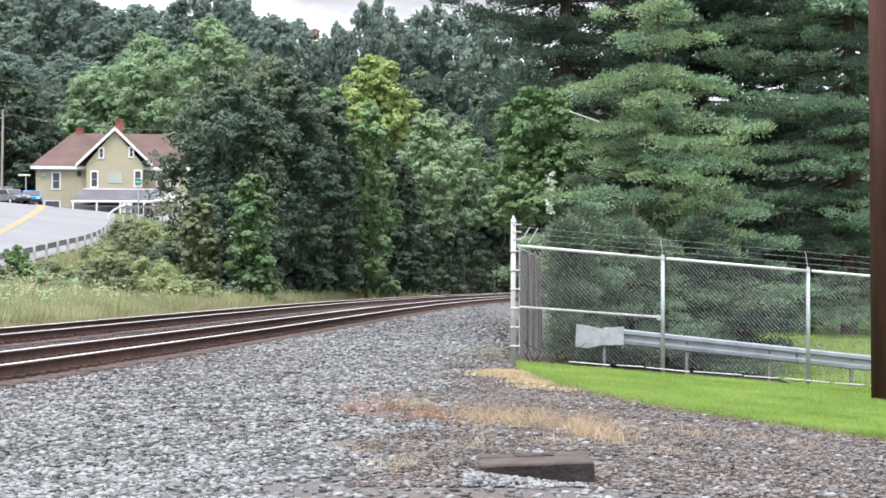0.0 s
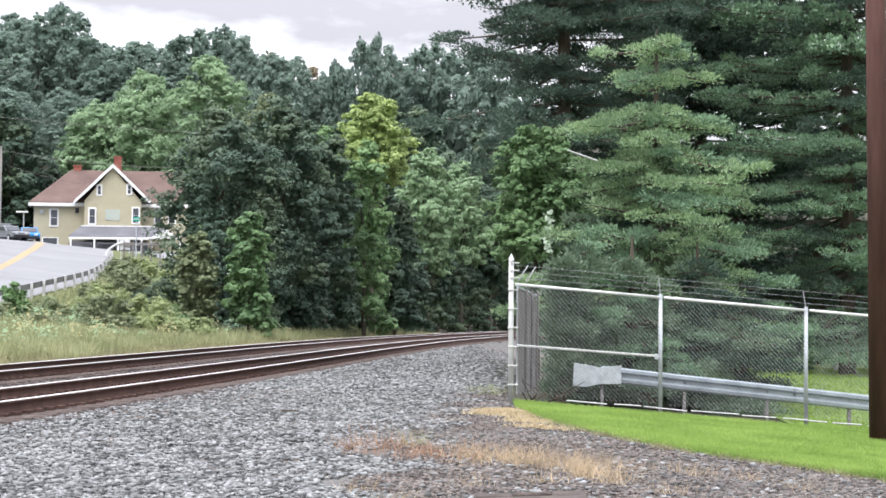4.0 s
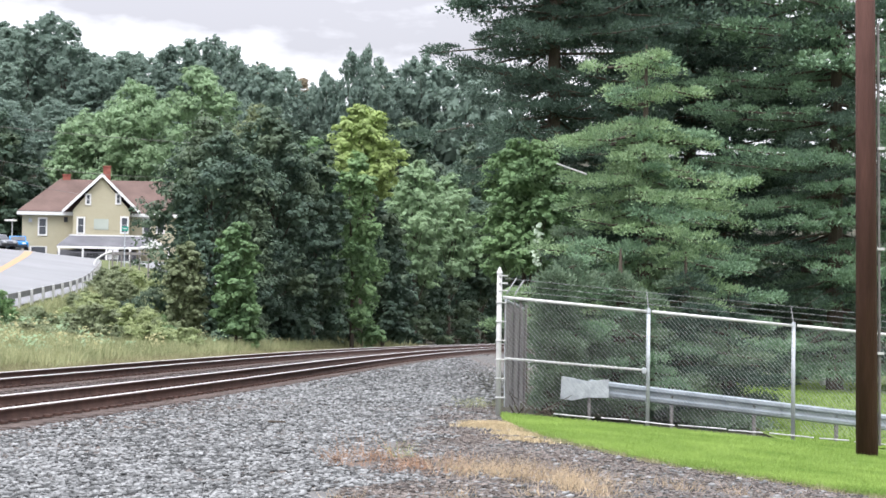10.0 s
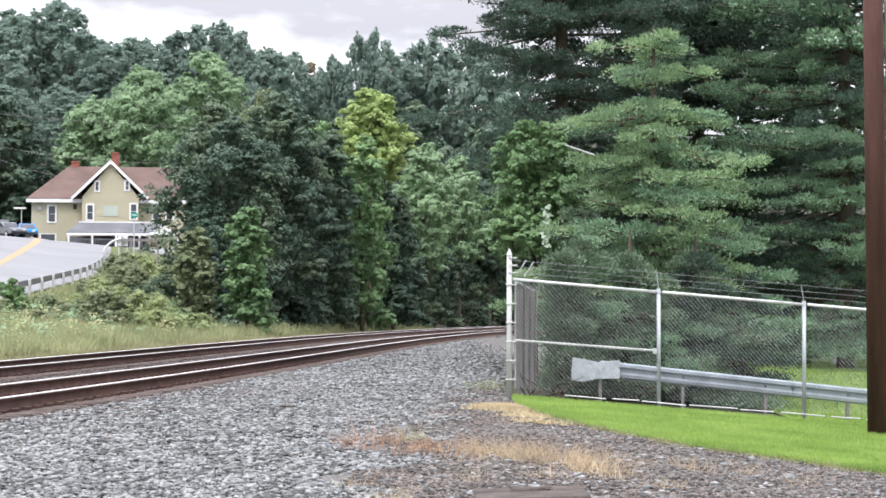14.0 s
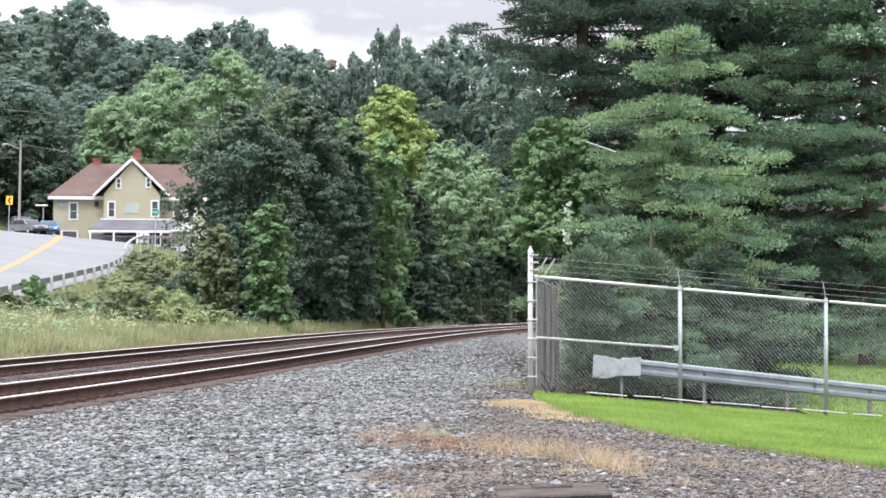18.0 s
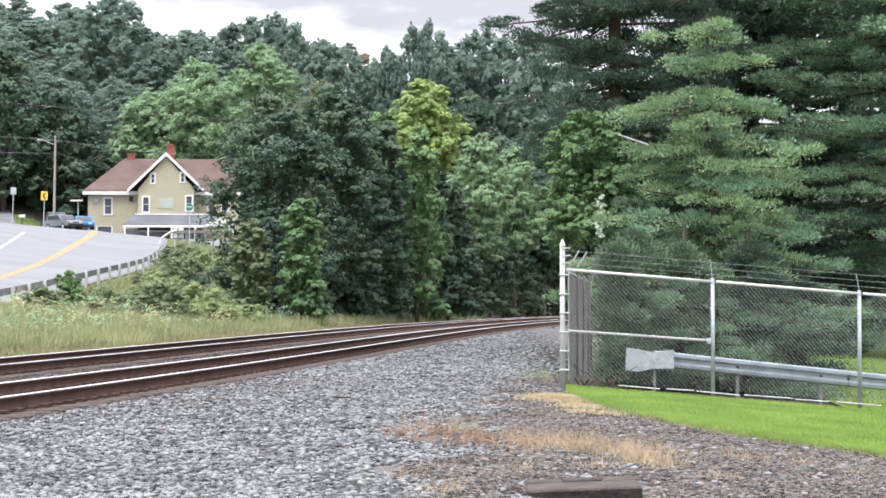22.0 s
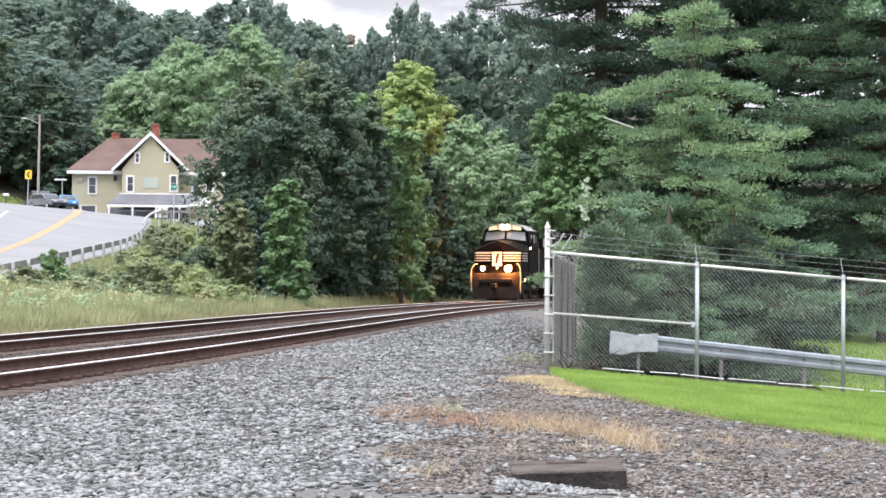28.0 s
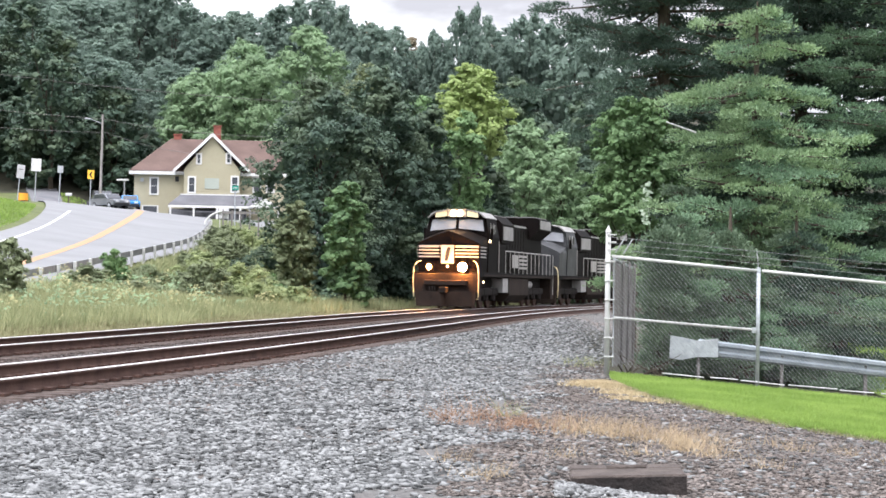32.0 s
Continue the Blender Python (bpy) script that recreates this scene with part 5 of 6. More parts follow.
def beam(bm, x0, x1, drop, y=0.0, z=0.40):
    pts0 = [bm.verts.new((x0, y - u, z + v - drop * x0)) for u, v in W] + [bm.verts.new((x0, y - u + 0.006, z + v - drop * x0)) for u, v in W[::-1]]
    pts1 = [bm.verts.new((x1, y - u, z + v - drop * x1)) for u, v in W] + [bm.verts.new((x1, y - u + 0.006, z + v - drop * x1)) for u, v in W[::-1]]
    k = len(pts0)
    for i in range(k):
        bm.faces.new((pts0[i], pts0[(i + 1) % k], pts1[(i + 1) % k], pts1[i]))
    bmesh.ops.recalc_face_normals(bm, faces=bm.faces)
    return bm


for x0, x1 in ((0.55, 4.3), (4.26, 8.1), (8.06, 11.9)):
    part("beam", beam(bmesh.new(), x0, x1, 0.105), M_BARRIER, barrier)
b = prismed([(-0.02, 0.27), (0.22, 0.24), (0.50, 0.30), (0.92, 0.30), (0.92, 0.66), (0.50, 0.62), (0.22, 0.68), (0.0, 0.71)], -0.075, -0.055, "y")
bmesh.ops.bevel(b, geom=list(b.edges), offset=0.004, segments=1, affect="EDGES")
part("end_terminal", b, M_PLATE, barrier, "flared flat end plate")
for k in range(6):
    xk = 0.55 + 1.6 * k
    part("post", boxed(xk - 0.03, xk + 0.03, 0.0, 0.12, -0.3 - 0.105 * xk, 0.62 - 0.105 * xk, 0.006), M_SLAT, barrier)

bucket = empty("bucket", pose(11.07, 58.0, gz(11.07, 58.0) + 0.03), "white plastic bucket standing on the lawn", "bucket")
part("pail", rodded((0, 0, 0), (0, 0, 0.32), 0.095, 0.115, 14), M_WHITEPAINT, bucket)
part("rim", rodded((0, 0, 0.305), (0, 0, 0.33), 0.125, 0.125, 14), M_WHITEPAINT, bucket)


# ---- road over the hill ----
def ribbon(name, a, b, lift, material, parent=None, y0=60, y1=190, step=2.5, bend=None):
    """A strip of the road between shares a and b of its width, from the right edge."""
    yy = np.arange(y0, y1 + 0.1, step)
    xr, xl, zr, zl = road_edges(yy)
    cols = []
    for u in np.linspace(a, b, 5):
        uu = u + (np.interp(yy, *bend) if bend else 0.0)
        cols.append(np.column_stack([xr + (xl - xr) * uu, yy, zr + (zl - zr) * uu + lift]))
    v = np.stack(cols, 1).reshape(-1, 3)
    i = (np.arange(len(yy) - 1)[:, None] * 5 + np.arange(4)).ravel()
    return from_arrays(name, v, np.column_stack([i, i + 5, i + 6, i + 1]), material, parent, smooth=True)


road = tagged(ribbon("road", -0.03, 1.03, 0.0, M_ROAD), "pale worn road climbing in a bend over the hill", "road", kind="structure")
CENTRE = ((60, 90, 98, 106, 114, 122, 130, 138, 146, 154, 162, 170, 178), (0.12, 0.275, 0.345, 0.415, 0.475, 0.52, 0.54, 0.53, 0.505, 0.48, 0.45, 0.425, 0.405))
EDGE = ((60, 106, 114, 122, 130, 138, 146, 154), (0.72, 0.82, 0.855, 0.895, 0.905, 0.90, 0.885, 0.865))
tagged(ribbon("centre_line", -0.024, 0.024, 0.012, M_YELLOW, road, 60, 180, bend=CENTRE), "faded orange-yellow centre line")
tagged(ribbon("edge_line", -0.008, 0.008, 0.012, M_WHITEPAINT, road, 60, 154, bend=EDGE), "white edge line")
cx_, cy_ = np.linspace(-43.7, -54.4, 14), np.linspace(180.0, 217.0, 14)
cols = [np.column_stack([cx_ + w, cy_, ground_z(cx_ + w, cy_) + 0.10]) for w in np.linspace(-1.7, 1.7, 4)]
i = (np.arange(13)[:, None] * 4 + np.arange(3)).ravel()
side = from_arrays("side_road", np.stack(cols, 1).reshape(-1, 3), np.column_stack([i, i + 1, i + 5, i + 4]), M_ASPHALT, smooth=True)
tagged(side, "grey side road turning off beyond the crest", "road", kind="structure")
apron = tagged(sheet("paved_yard", np.arange(-42.6, -17.9, 1.0), np.arange(183, 204, 1.0), M_ROAD, 0.03), "pale paved yard before the house", "yard")
# barrier along the road's lower edge
road_rail = empty("road_guard_rail", pose(-21.8, 95, 2.05), "steel guard rail on pale posts along the road's edge", "guard rail")
prev = None
for k in range(26):
    y = 66 + k * 3.5
    xr, xl, zr, zl = (float(v) for v in road_edges(np.array(y)))
    q = (xr + 0.55 + 21.8, y - 95, zr - 2.05)
    part("post", boxed(q[0] - 0.065, q[0] + 0.065, q[1] - 0.1, q[1] + 0.1, q[2] - 0.45, q[2] + 0.72, 0.01), M_POST, road_rail)
    if prev:
        b = bmesh.new()
        d = Vector(q) - Vector(prev)
        ang = math.degrees(math.atan2(d.y, d.x))
        box(b, 0, d.length, -0.03, 0.03, 0.38, 0.70, 0.01)
        bmesh.ops.transform(b, matrix=Matrix.Translation((prev[0] - 0.13, prev[1], prev[2])) @ pose(0, 0, 0, 0, -math.degrees(math.asin(d.z / d.length)), ang), verts=b.verts)
        part("beam", b, M_RAILBACK, road_rail)
    prev = q
# curved end of the barrier near the house
end_rail = empty("barrier_end", pose(-25.6, 158, gz(-25.6, 158)), "curved white barrier end beside the road's crest", "guard rail")
bend = bpy.data.curves.new("curved_rail", "CURVE")
bend.dimensions, bend.bevel_depth, bend.bevel_resolution = "3D", 0.09, 1
line = bend.splines.new("POLY")
line.points.add(8)
for k, a in enumerate(np.linspace(0, 1.6, 9)):
    line.points[k].co = (-1.0 + 1.5 * (1 - math.cos(a)), 0.4 * math.sin(a), 0.3 + 1.1 * math.sin(a * 0.9), 1)
bend.materials.append(M_POST)
new("curved_rail", bend).parent = end_rail
for k in range(5):
    part("post", boxed(0.3 + 0.7 * k, 0.42 + 0.7 * k, 0.3, 0.42, -0.6, 1.5 - 0.04 * k), M_SLAT, end_rail)
part("rail", boxed(0.3, 3.3, 0.28, 0.34, 1.15, 1.35), M_SLAT, end_rail)


# ---- signs ----
M_SIGNWHITE = mat("sign_white", (0.48, 0.48, 0.49), (0.60, 0.60, 0.61), 3, 0.5, fine=20)
M_SIGNYEL = mat("sign_yellow", (0.75, 0.42, 0.04), (0.85, 0.52, 0.06), 3, 0.5, fine=20)
M_SIGNGREEN = mat("sign_green", (0.02, 0.22, 0.16), (0.03, 0.30, 0.22), 3, 0.5, fine=20)
M_BLACK = mat("black_paint", (0.012, 0.012, 0.013), (0.03, 0.03, 0.032), 3, 0.5, fine=20)
M_ORANGE = mat("orange_plastic", (0.75, 0.30, 0.02), (0.85, 0.38, 0.04), 3, 0.5, fine=20)


def sign(name, label, x, y, z, w, h, top, face, tilt=0.0, turn=0.0):
    s = empty(name, pose(x, y, gz(x, y), 0, tilt, turn), label, "road sign")
    up = top - gz(x, y)
    part("post", rodded((0, 0, -0.3), (0, 0, up), 0.045, sides=8), M_GALV, s)
    part("plate", boxed(-w / 2, w / 2, -0.07, -0.05, up - h, up, 0.01), face, s)
    return s, up


s, up = sign("speed_sign", "white rectangular road sign on a steel post", -45.2, 178, 6, 0.90, 1.12, 11.65, M_SIGNWHITE, 2.0)
s, up = sign("road_sign", "white rectangular road sign turned away from the track", -48.1, 183, 6.8, 0.80, 1.25, 11.4, M_SIGNWHITE, 6.0, 45)
part("bar", boxed(-0.2, 0.2, -0.075, -0.07, up - 0.45, up - 0.38), M_SLAT, s)
s, up = sign("chevron_sign", "yellow chevron sign with a black arrow", -41.85, 185, 8.4, 0.62, 0.80, 11.05, M_SIGNYEL, 1.5)
b = bmesh.new()
for sg in (1, -1):
    prism(b, [(-0.16, up - 0.4), (0.03, up - 0.4 + sg * 0.28), (0.19, up - 0.4 + sg * 0.28), (0.0, up - 0.4)][::sg], -0.085, -0.072, "y")
part("arrow", b, M_BLACK, s, "black chevron")
s, up = sign("small_sign", "small grey sign among trees beyond the road", -41.1, 170, 8, 0.5, 0.6, 10.6, M_GALV, 2.0)
s, up = sign("street_sign", "green street name sign on a thin post", -21.5, 140, 5, 0.45, 0.30, 7.7, M_SIGNGREEN, 0.0, 20)
part("bar", boxed(-0.16, 0.16, -0.076, -0.071, up - 0.18, up - 0.12), M_SIGNWHITE, s)
box_sign = empty("notice_board", pose(-25.2, 158.5, gz(-25.2, 158.5)), "white notice board on two posts before the house", "notice board")
part("board", boxed(-0.4, 0.4, -0.04, 0.0, 0.75, 1.55, 0.01), M_SIGNWHITE, box_sign)
for k in (-0.32, 0.32):
    part("post", boxed(k - 0.03, k + 0.03, 0.0, 0.05, -0.3, 1.5), M_POST, box_sign)
rs = np.random.RandomState(67)
x, y = rs.uniform(-52, -40.6, 9000), rs.uniform(184, 214, 9000)
k = (np.abs(x - np.interp(y, [180, 217], [-43.7, -54.4])) > 1.9) & (x < -42.4)
blades("verge_lawn", x[k], y[k], ground_z(x[k], y[k]), 0.14, 0.05, M_BLADE, 68, 0.4, "mown grass between the road and the side road", "grass")
canopy = empty("flat_lamp_post", pose(-41.8, 200, gz(-41.8, 200)), "pale flat-topped lamp post beside the parked cars", "lamp post")
part("post", rodded((0, 0, -0.3), (0, 0, 10.95 - gz(-41.8, 200)), 0.07, sides=8), M_GALV, canopy)
part("flat_head", boxed(-0.75, 0.45, -0.2, 0.2, 10.85 - gz(-41.8, 200), 11.02 - gz(-41.8, 200), 0.02), M_SIGNWHITE, canopy)
barrel = empty("orange_marker", pose(-45.7, 176, gz(-45.7, 176)), "squat orange traffic marker beside the road", "traffic marker")
part("drum", rodded((0, 0, 0), (0, 0, 0.70), 0.42, 0.38, 14), M_ORANGE, barrel)
part("base", rodded((0, 0, 0), (0, 0, 0.06), 0.50, 0.50, 14), M_BLACK, barrel)
mail = empty("mailbox", pose(-45.0, 190, gz(-45.0, 190)), "white mailbox on a post beside the side road", "mailbox")
part("post", boxed(-0.05, 0.05, -0.05, 0.05, -0.3, 1.3), M_BARK, mail)
part("box", boxed(-0.30, 0.30, -0.12, 0.12, 1.3, 1.58, 0.05), M_SIGNWHITE, mail)

# street pole with lamp arm and its wires
spole = empty("street_pole", pose(-42.0, 190, gz(-42, 190)), "slim grey pole with a street lamp arm and wires", "utility pole")
top = 16.6 - gz(-42, 190)
part("shaft", rodded((0, 0, -0.4), (0.12, 0, top), 0.14, 0.10, 10), mat("grey_pole_wood", (0.20, 0.19, 0.18), (0.32, 0.30, 0.28), 3, 0.9, fine=20, stretch=(1, 1, 0.2)), spole)
part("lamp_arm", rodded((0.1, 0, top - 0.9), (-1.0, -0.3, top - 0.45), 0.035, sides=6), M_GALV, spole)
part("lamp_head", boxed(-1.55, -0.95, -0.42, -0.22, top - 0.5, top - 0.38, 0.03), M_GALV, spole)


def wire(name, a, c, sag, label, r=0.018):
    w = bpy.data.curves.new(name, "CURVE")
    w.dimensions, w.bevel_depth, w.bevel_resolution = "3D", r, 0
    sp = w.splines.new("POLY")
    sp.points.add(16)
    for k in range(17):
        u = k / 16
        p = Vector(a).lerp(Vector(c), u)
        sp.points[k].co = (p.x, p.y, p.z - 4 * sag * u * (1 - u), 1)
    w.materials.append(M_SLAT)
    return tagged(new(name, w), label, "wire", "overhead wires")


wire("overhead_wire", (-41.9, 190, 16.2), (-20, 185, 14.4), 0.6, "thin dark overhead wire from the street pole")
wire("overhead_wire", (-41.9, 190, 16.2), (-75, 178, 20.5), 0.9, "thin dark overhead wire from the street pole")
wire("overhead_wire", (-41.9, 190, 14.9), (-75, 178, 18.0), 0.9, "thin dark overhead wire from the street pole")
wire("overhead_wire", (-41.9, 190, 15.0), (-33.5, 194, 13.2), 0.3, "thin dark overhead wire to the house")
wire("overhead_wire", (-70, 168, 21.5), (-20, 178, 16.8), 0.8, "thin dark overhead wire crossing before the wood")


# ---- house ----
M_WALL = mat("pale_yellow_siding", (0.355, 0.328, 0.230), (0.44, 0.405, 0.290), 0.4, 0.8, fine=6)
M_ROOF = mat("brown_shingle", (0.074, 0.049, 0.042), (0.145, 0.098, 0.084), 0.6, 0.9, fine=9, bump=0.4)
M_DARKROOF = mat("dark_shingle", (0.085, 0.085, 0.095), (0.16, 0.16, 0.175), 0.6, 0.9, fine=9, bump=0.4)
M_TRIM = mat("white_trim", (0.58, 0.58, 0.57), (0.70, 0.70, 0.68), 2, 0.6, fine=15)
M_BRICK = mat("red_brick", (0.16, 0.05, 0.04), (0.32, 0.12, 0.09), 3, 0.9, fine=12)
M_GLASS = mat("window_glass", (0.03, 0.035, 0.045), (0.06, 0.065, 0.075), 1, 0.08, fine=5, spec=0.6)
M_BOARD = mat("grey_green_board", (0.30, 0.34, 0.30), (0.40, 0.43, 0.38), 1, 0.8, fine=8)
HX, HY, HZ = -32.3, 195.0, 6.7
house = empty("house", pose(HX, HY, HZ, 0, 0, 9.4), "pale yellow two-storey house with a brown shingled roof", "house")
EV, RV, GV = 4.75, 8.1, 8.75
wall = part("wall", boxed(-7.35, 7.2, 0.0, 8.2, -0.5, EV), M_WALL, house, "pale yellow wall")
for k in range(22):
    part("siding_board", boxed(-7.36, 7.21, -0.035, 0.0, -0.2 + k * 0.222, -0.2 + k * 0.222 + 0.205), M_WALL, wall)
# projecting front gable
gable = part("front_gable", prismed([(-2.6, -0.5), (2.75, -0.5), (2.75, EV + 0.25), (0.05, GV - 0.55), (-2.6, EV + 0.25)], -1.2, 3.9, "y"), M_WALL, house, "pale yellow front gable")
for k in range(37):
    z = -0.2 + k * 0.222
    half = 2.66 if z < EV + 0.1 else max(0.0, 2.66 * (1 - (z + 0.2 - EV - 0.1) / (GV - 0.62 - EV - 0.1)))
    if half > 0.15:
        part("siding_board", boxed(0.07 - half, 0.07 + half, -1.235, -1.2, z, z + 0.205), M_WALL, gable)
# hipped main roof with eaves, as slabs
def slab_face(pts, thick=0.16):
    b = bmesh.new()
    lo = [b.verts.new(p) for p in pts]
    hi = [b.verts.new((p[0], p[1], p[2] + thick)) for p in pts]
    b.faces.new(lo[::-1])
    b.faces.new(hi)
    for i in range(len(pts)):
        b.faces.new((lo[i], lo[(i + 1) % len(pts)], hi[(i + 1) % len(pts)], hi[i]))
    bmesh.ops.recalc_face_normals(b, faces=b.faces)
    return b
e = EV - 0.02
part("roof", slab_face([(-7.8, -0.5, e), (7.7, -0.5, e), (7.0, 4.1, RV), (-4.0, 4.1, RV)]), M_ROOF, house, "brown shingled front slope")
part("roof", slab_face([(7.7, 8.7, e), (-7.8, 8.7, e), (-4.0, 4.1, RV), (7.0, 4.1, RV)]), M_ROOF, house)
part("roof", slab_face([(-7.8, 8.7, e), (-7.8, -0.5, e), (-4.0, 4.1, RV)]), M_ROOF, house)
part("roof", slab_face([(7.7, -0.5, e), (7.7, 8.7, e), (7.0, 4.1, RV)]), M_ROOF, house)
part("gable_roof", slab_face([(-3.55, -1.42, EV + 0.02), (0.06, -1.42, GV - 0.35), (0.06, 4.4, GV - 0.35), (-3.55, 4.4, EV + 0.02)]), M_ROOF, house)
part("gable_roof", slab_face([(0.06, -1.42, GV - 0.35), (3.65, -1.42, EV + 0.02), (3.65, 4.4, EV + 0.02), (0.06, 4.4, GV - 0.35)]), M_ROOF, house)
for sg in (-1, 1):
    part("verge_board", prismed([(0.06, GV - 0.56), (0.06, GV - 0.18), (0.06 + sg * 3.68, EV + 0.20), (0.06 + sg * 3.68, EV - 0.12)][::sg], -1.62, -1.44, "y"), M_TRIM, house, "white verge board")
for a, c, y0 in ((-7.85, -2.6, -0.56), (2.75, 7.75, -0.56)):
    part("fascia", boxed(a, c, y0, y0 + 0.05, EV - 0.26, EV + 0.06), M_TRIM, house, "white eaves board")
    part("soffit", boxed(a, c, y0 + 0.05, 0.0, EV - 0.24, EV - 0.18), M_TRIM, house)


def house_window(x, z, w, h, y):
    f = part("window", boxed(x - w / 2 - 0.15, x + w / 2 + 0.15, y - 0.07, y, z - h / 2 - 0.15, z + h / 2 + 0.15, 0.01), M_TRIM, house, "white-framed window")
    part("pane", boxed(x - w / 2, x + w / 2, y - 0.085, y - 0.071, z + 0.02, z + h / 2), M_GLASS, f, "dark glass")
    part("pane", boxed(x - w / 2, x + w / 2, y - 0.085, y - 0.071, z - h / 2, z - 0.02), M_GLASS, f, "dark glass")


def hz(py):
    """Height over the house's base from the sight line's height."""
    return (505 - py) / 18.46 + 0.76 - HZ


house_window(-5.45, hz(332.5), 0.60, 1.45, -0.035)
house_window(-1.85, hz(330), 0.50, 1.35, -1.235)
house_window(2.25, hz(328), 0.50, 1.35, -1.235)
house_window(-1.2, hz(284), 0.26, 0.80, -1.235)
house_window(1.62, hz(282), 0.26, 0.80, -1.235)
house_window(4.40, hz(327), 0.55, 1.30, -0.035)
house_window(5.70, hz(327), 0.55, 1.30, -0.035)
part("board", boxed(-0.62, 0.75, -1.27, -1.235, hz(337), hz(318), 0.01), M_BOARD, house, "grey-green panel")
part("vent", boxed(-3.45, -3.1, -0.2, -0.035, hz(324), hz(315)), M_BLACK, house)
part("wall_lamp", boxed(-6.75, -6.45, -0.25, -0.035, hz(325), hz(319)), M_GALV, house)
part("basement_door", boxed(-6.6, -5.0, -0.09, -0.035, -0.2, hz(367)), M_TRIM, house)
part("dark_opening", boxed(-6.45, -5.15, -0.105, -0.091, -0.2, hz(368.5)), M_GLASS, house)
for cx, cy, z0, z1, w in ((-3.35, 4.3, RV - 0.8, hz(236), 0.75), (0.52, 2.2, GV - 1.6, hz(222), 0.72)):
    ch = part("chimney", boxed(cx - w / 2, cx + w / 2, cy - 0.3, cy + 0.3, z0, z1, 0.01), M_BRICK, house, "red brick chimney")
    part("chimney_cap", boxed(cx - w / 2 - 0.06, cx + w / 2 + 0.06, cy - 0.36, cy + 0.36, z1, z1 + 0.12), M_BRICK, ch)
# porch
part("porch_roof", slab_face([(-4.0, -3.6, hz(369)), (4.9, -3.6, hz(369)), (4.9, -1.25, hz(350)), (-2.9, -1.25, hz(350))], 0.12), M_DARKROOF, house, "dark shingled porch roof")
part("porch_fascia", boxed(-4.0, 4.9, -3.68, -3.6, hz(372), hz(368)), M_TRIM, house)
part("porch_flashing", boxed(-2.9, 4.9, -1.3, -1.24, hz(350), hz(346)), M_TRIM, house)
part("porch_gable", prismed([(3.5, hz(370)), (6.6, hz(370)), (5.05, hz(353))], -3.9, -1.3, "y"), M_TRIM, house, "small white gable over the porch steps")
for xk in (-3.8, -1.6, 0.6, 2.8, 3.7, 6.4):
    part("porch_post", boxed(xk - 0.09, xk + 0.09, -3.7, -3.52, -0.6, hz(371)), M_TRIM, house)
part("porch_floor", boxed(-4.1, 6.7, -3.8, -1.2, -0.5, 0.15), M_BOARD, house)
part("porch_railing", boxed(-4.0, 3.6, -3.66, -3.60, 0.85, 0.95), M_DARKROOF, house)
for k in range(26):
    part("railing_bar", boxed(-3.95 + 0.29 * k, -3.87 + 0.29 * k, -3.65, -3.61, 0.15, 0.85), M_DARKROOF, house)
# added dark panel; it stands in for the shade inside the porch
part("porch_shade_panel", boxed(-3.9, 3.4, -1.45, -1.38, 0.15, hz(371) - 0.1), M_DARKROOF, house, "dark panel standing in for the porch's shade")

# ---- parked cars ----
M_TYRE = mat("tyre", (0.015, 0.015, 0.016), (0.03, 0.03, 0.032), 3, 0.9, fine=20)


def car(label, x, y, turn, body, length=4.4, width=1.78, height=1.45, truck=False):
    c = empty("parked_car", pose(x, y, gz(x, y) + 0.02, 0, 0, turn), label, "car", "cars parked beside the house")
    L, Wd, Hh = length / 2, width / 2, height
    b = prismed([(-L, 0.35), (L, 0.35), (L, 0.75), (L * 0.92, 0.86), (L * 0.42, 0.95), (-L * 0.86, 0.98), (-L, 0.85)], -Wd, Wd, "x")
    bmesh.ops.bevel(b, geom=list(b.edges), offset=0.05, segments=2, affect="EDGES")
    bd = part("body", b, body, c, smooth=False)
    roof0 = -L * (0.25 if truck else 0.72)
    b = prismed([(L * 0.40, 0.94), (L * 0.10, Hh), (roof0, Hh), (roof0 - L * 0.16, 0.96)], -Wd * 0.86, Wd * 0.86, "x")
    bmesh.ops.bevel(b, geom=list(b.edges), offset=0.04, segments=1, affect="EDGES")
    part("cabin", b, body, c)
    b = prismed([(L * 0.385, 0.99), (L * 0.13, Hh - 0.07), (L * 0.115, Hh - 0.07), (L * 0.37, 0.99)], -Wd * 0.74, Wd * 0.74, "x")
    bmesh.ops.translate(b, verts=b.verts, vec=(0, 0.035, 0.02))
    part("windscreen", b, M_GLASS, c, "dark windscreen")
    for sg in (-1, 1):
        part("side_window", prismed([(L * 0.30, 1.0), (L * 0.10, Hh - 0.09), (roof0 + 0.05, Hh - 0.09), (roof0 - L * 0.08, 1.0)], sg * Wd * 0.862, sg * Wd * 0.875, "x"), M_GLASS, c)
        part("headlight", boxed(sg * Wd * 0.55 - 0.16, sg * Wd * 0.55 + 0.16, L - 0.03, L + 0.015, 0.62, 0.76, 0.01), M_SIGNWHITE, c)
        for yy in (-L * 0.62, L * 0.62):
            t = part("wheel", rodded((sg * (Wd - 0.2), yy, 0.32), (sg * (Wd + 0.02), yy, 0.32), 0.32, sides=16), M_TYRE, c)
            part("rim", rodded((sg * (Wd + 0.02), yy, 0.32), (sg * (Wd + 0.035), yy, 0.32), 0.20, sides=12), M_GALV, t)
    part("bumper", boxed(-Wd * 0.9, Wd * 0.9, L - 0.02, L + 0.05, 0.36, 0.56, 0.02), M_BLACK, c)
    return c


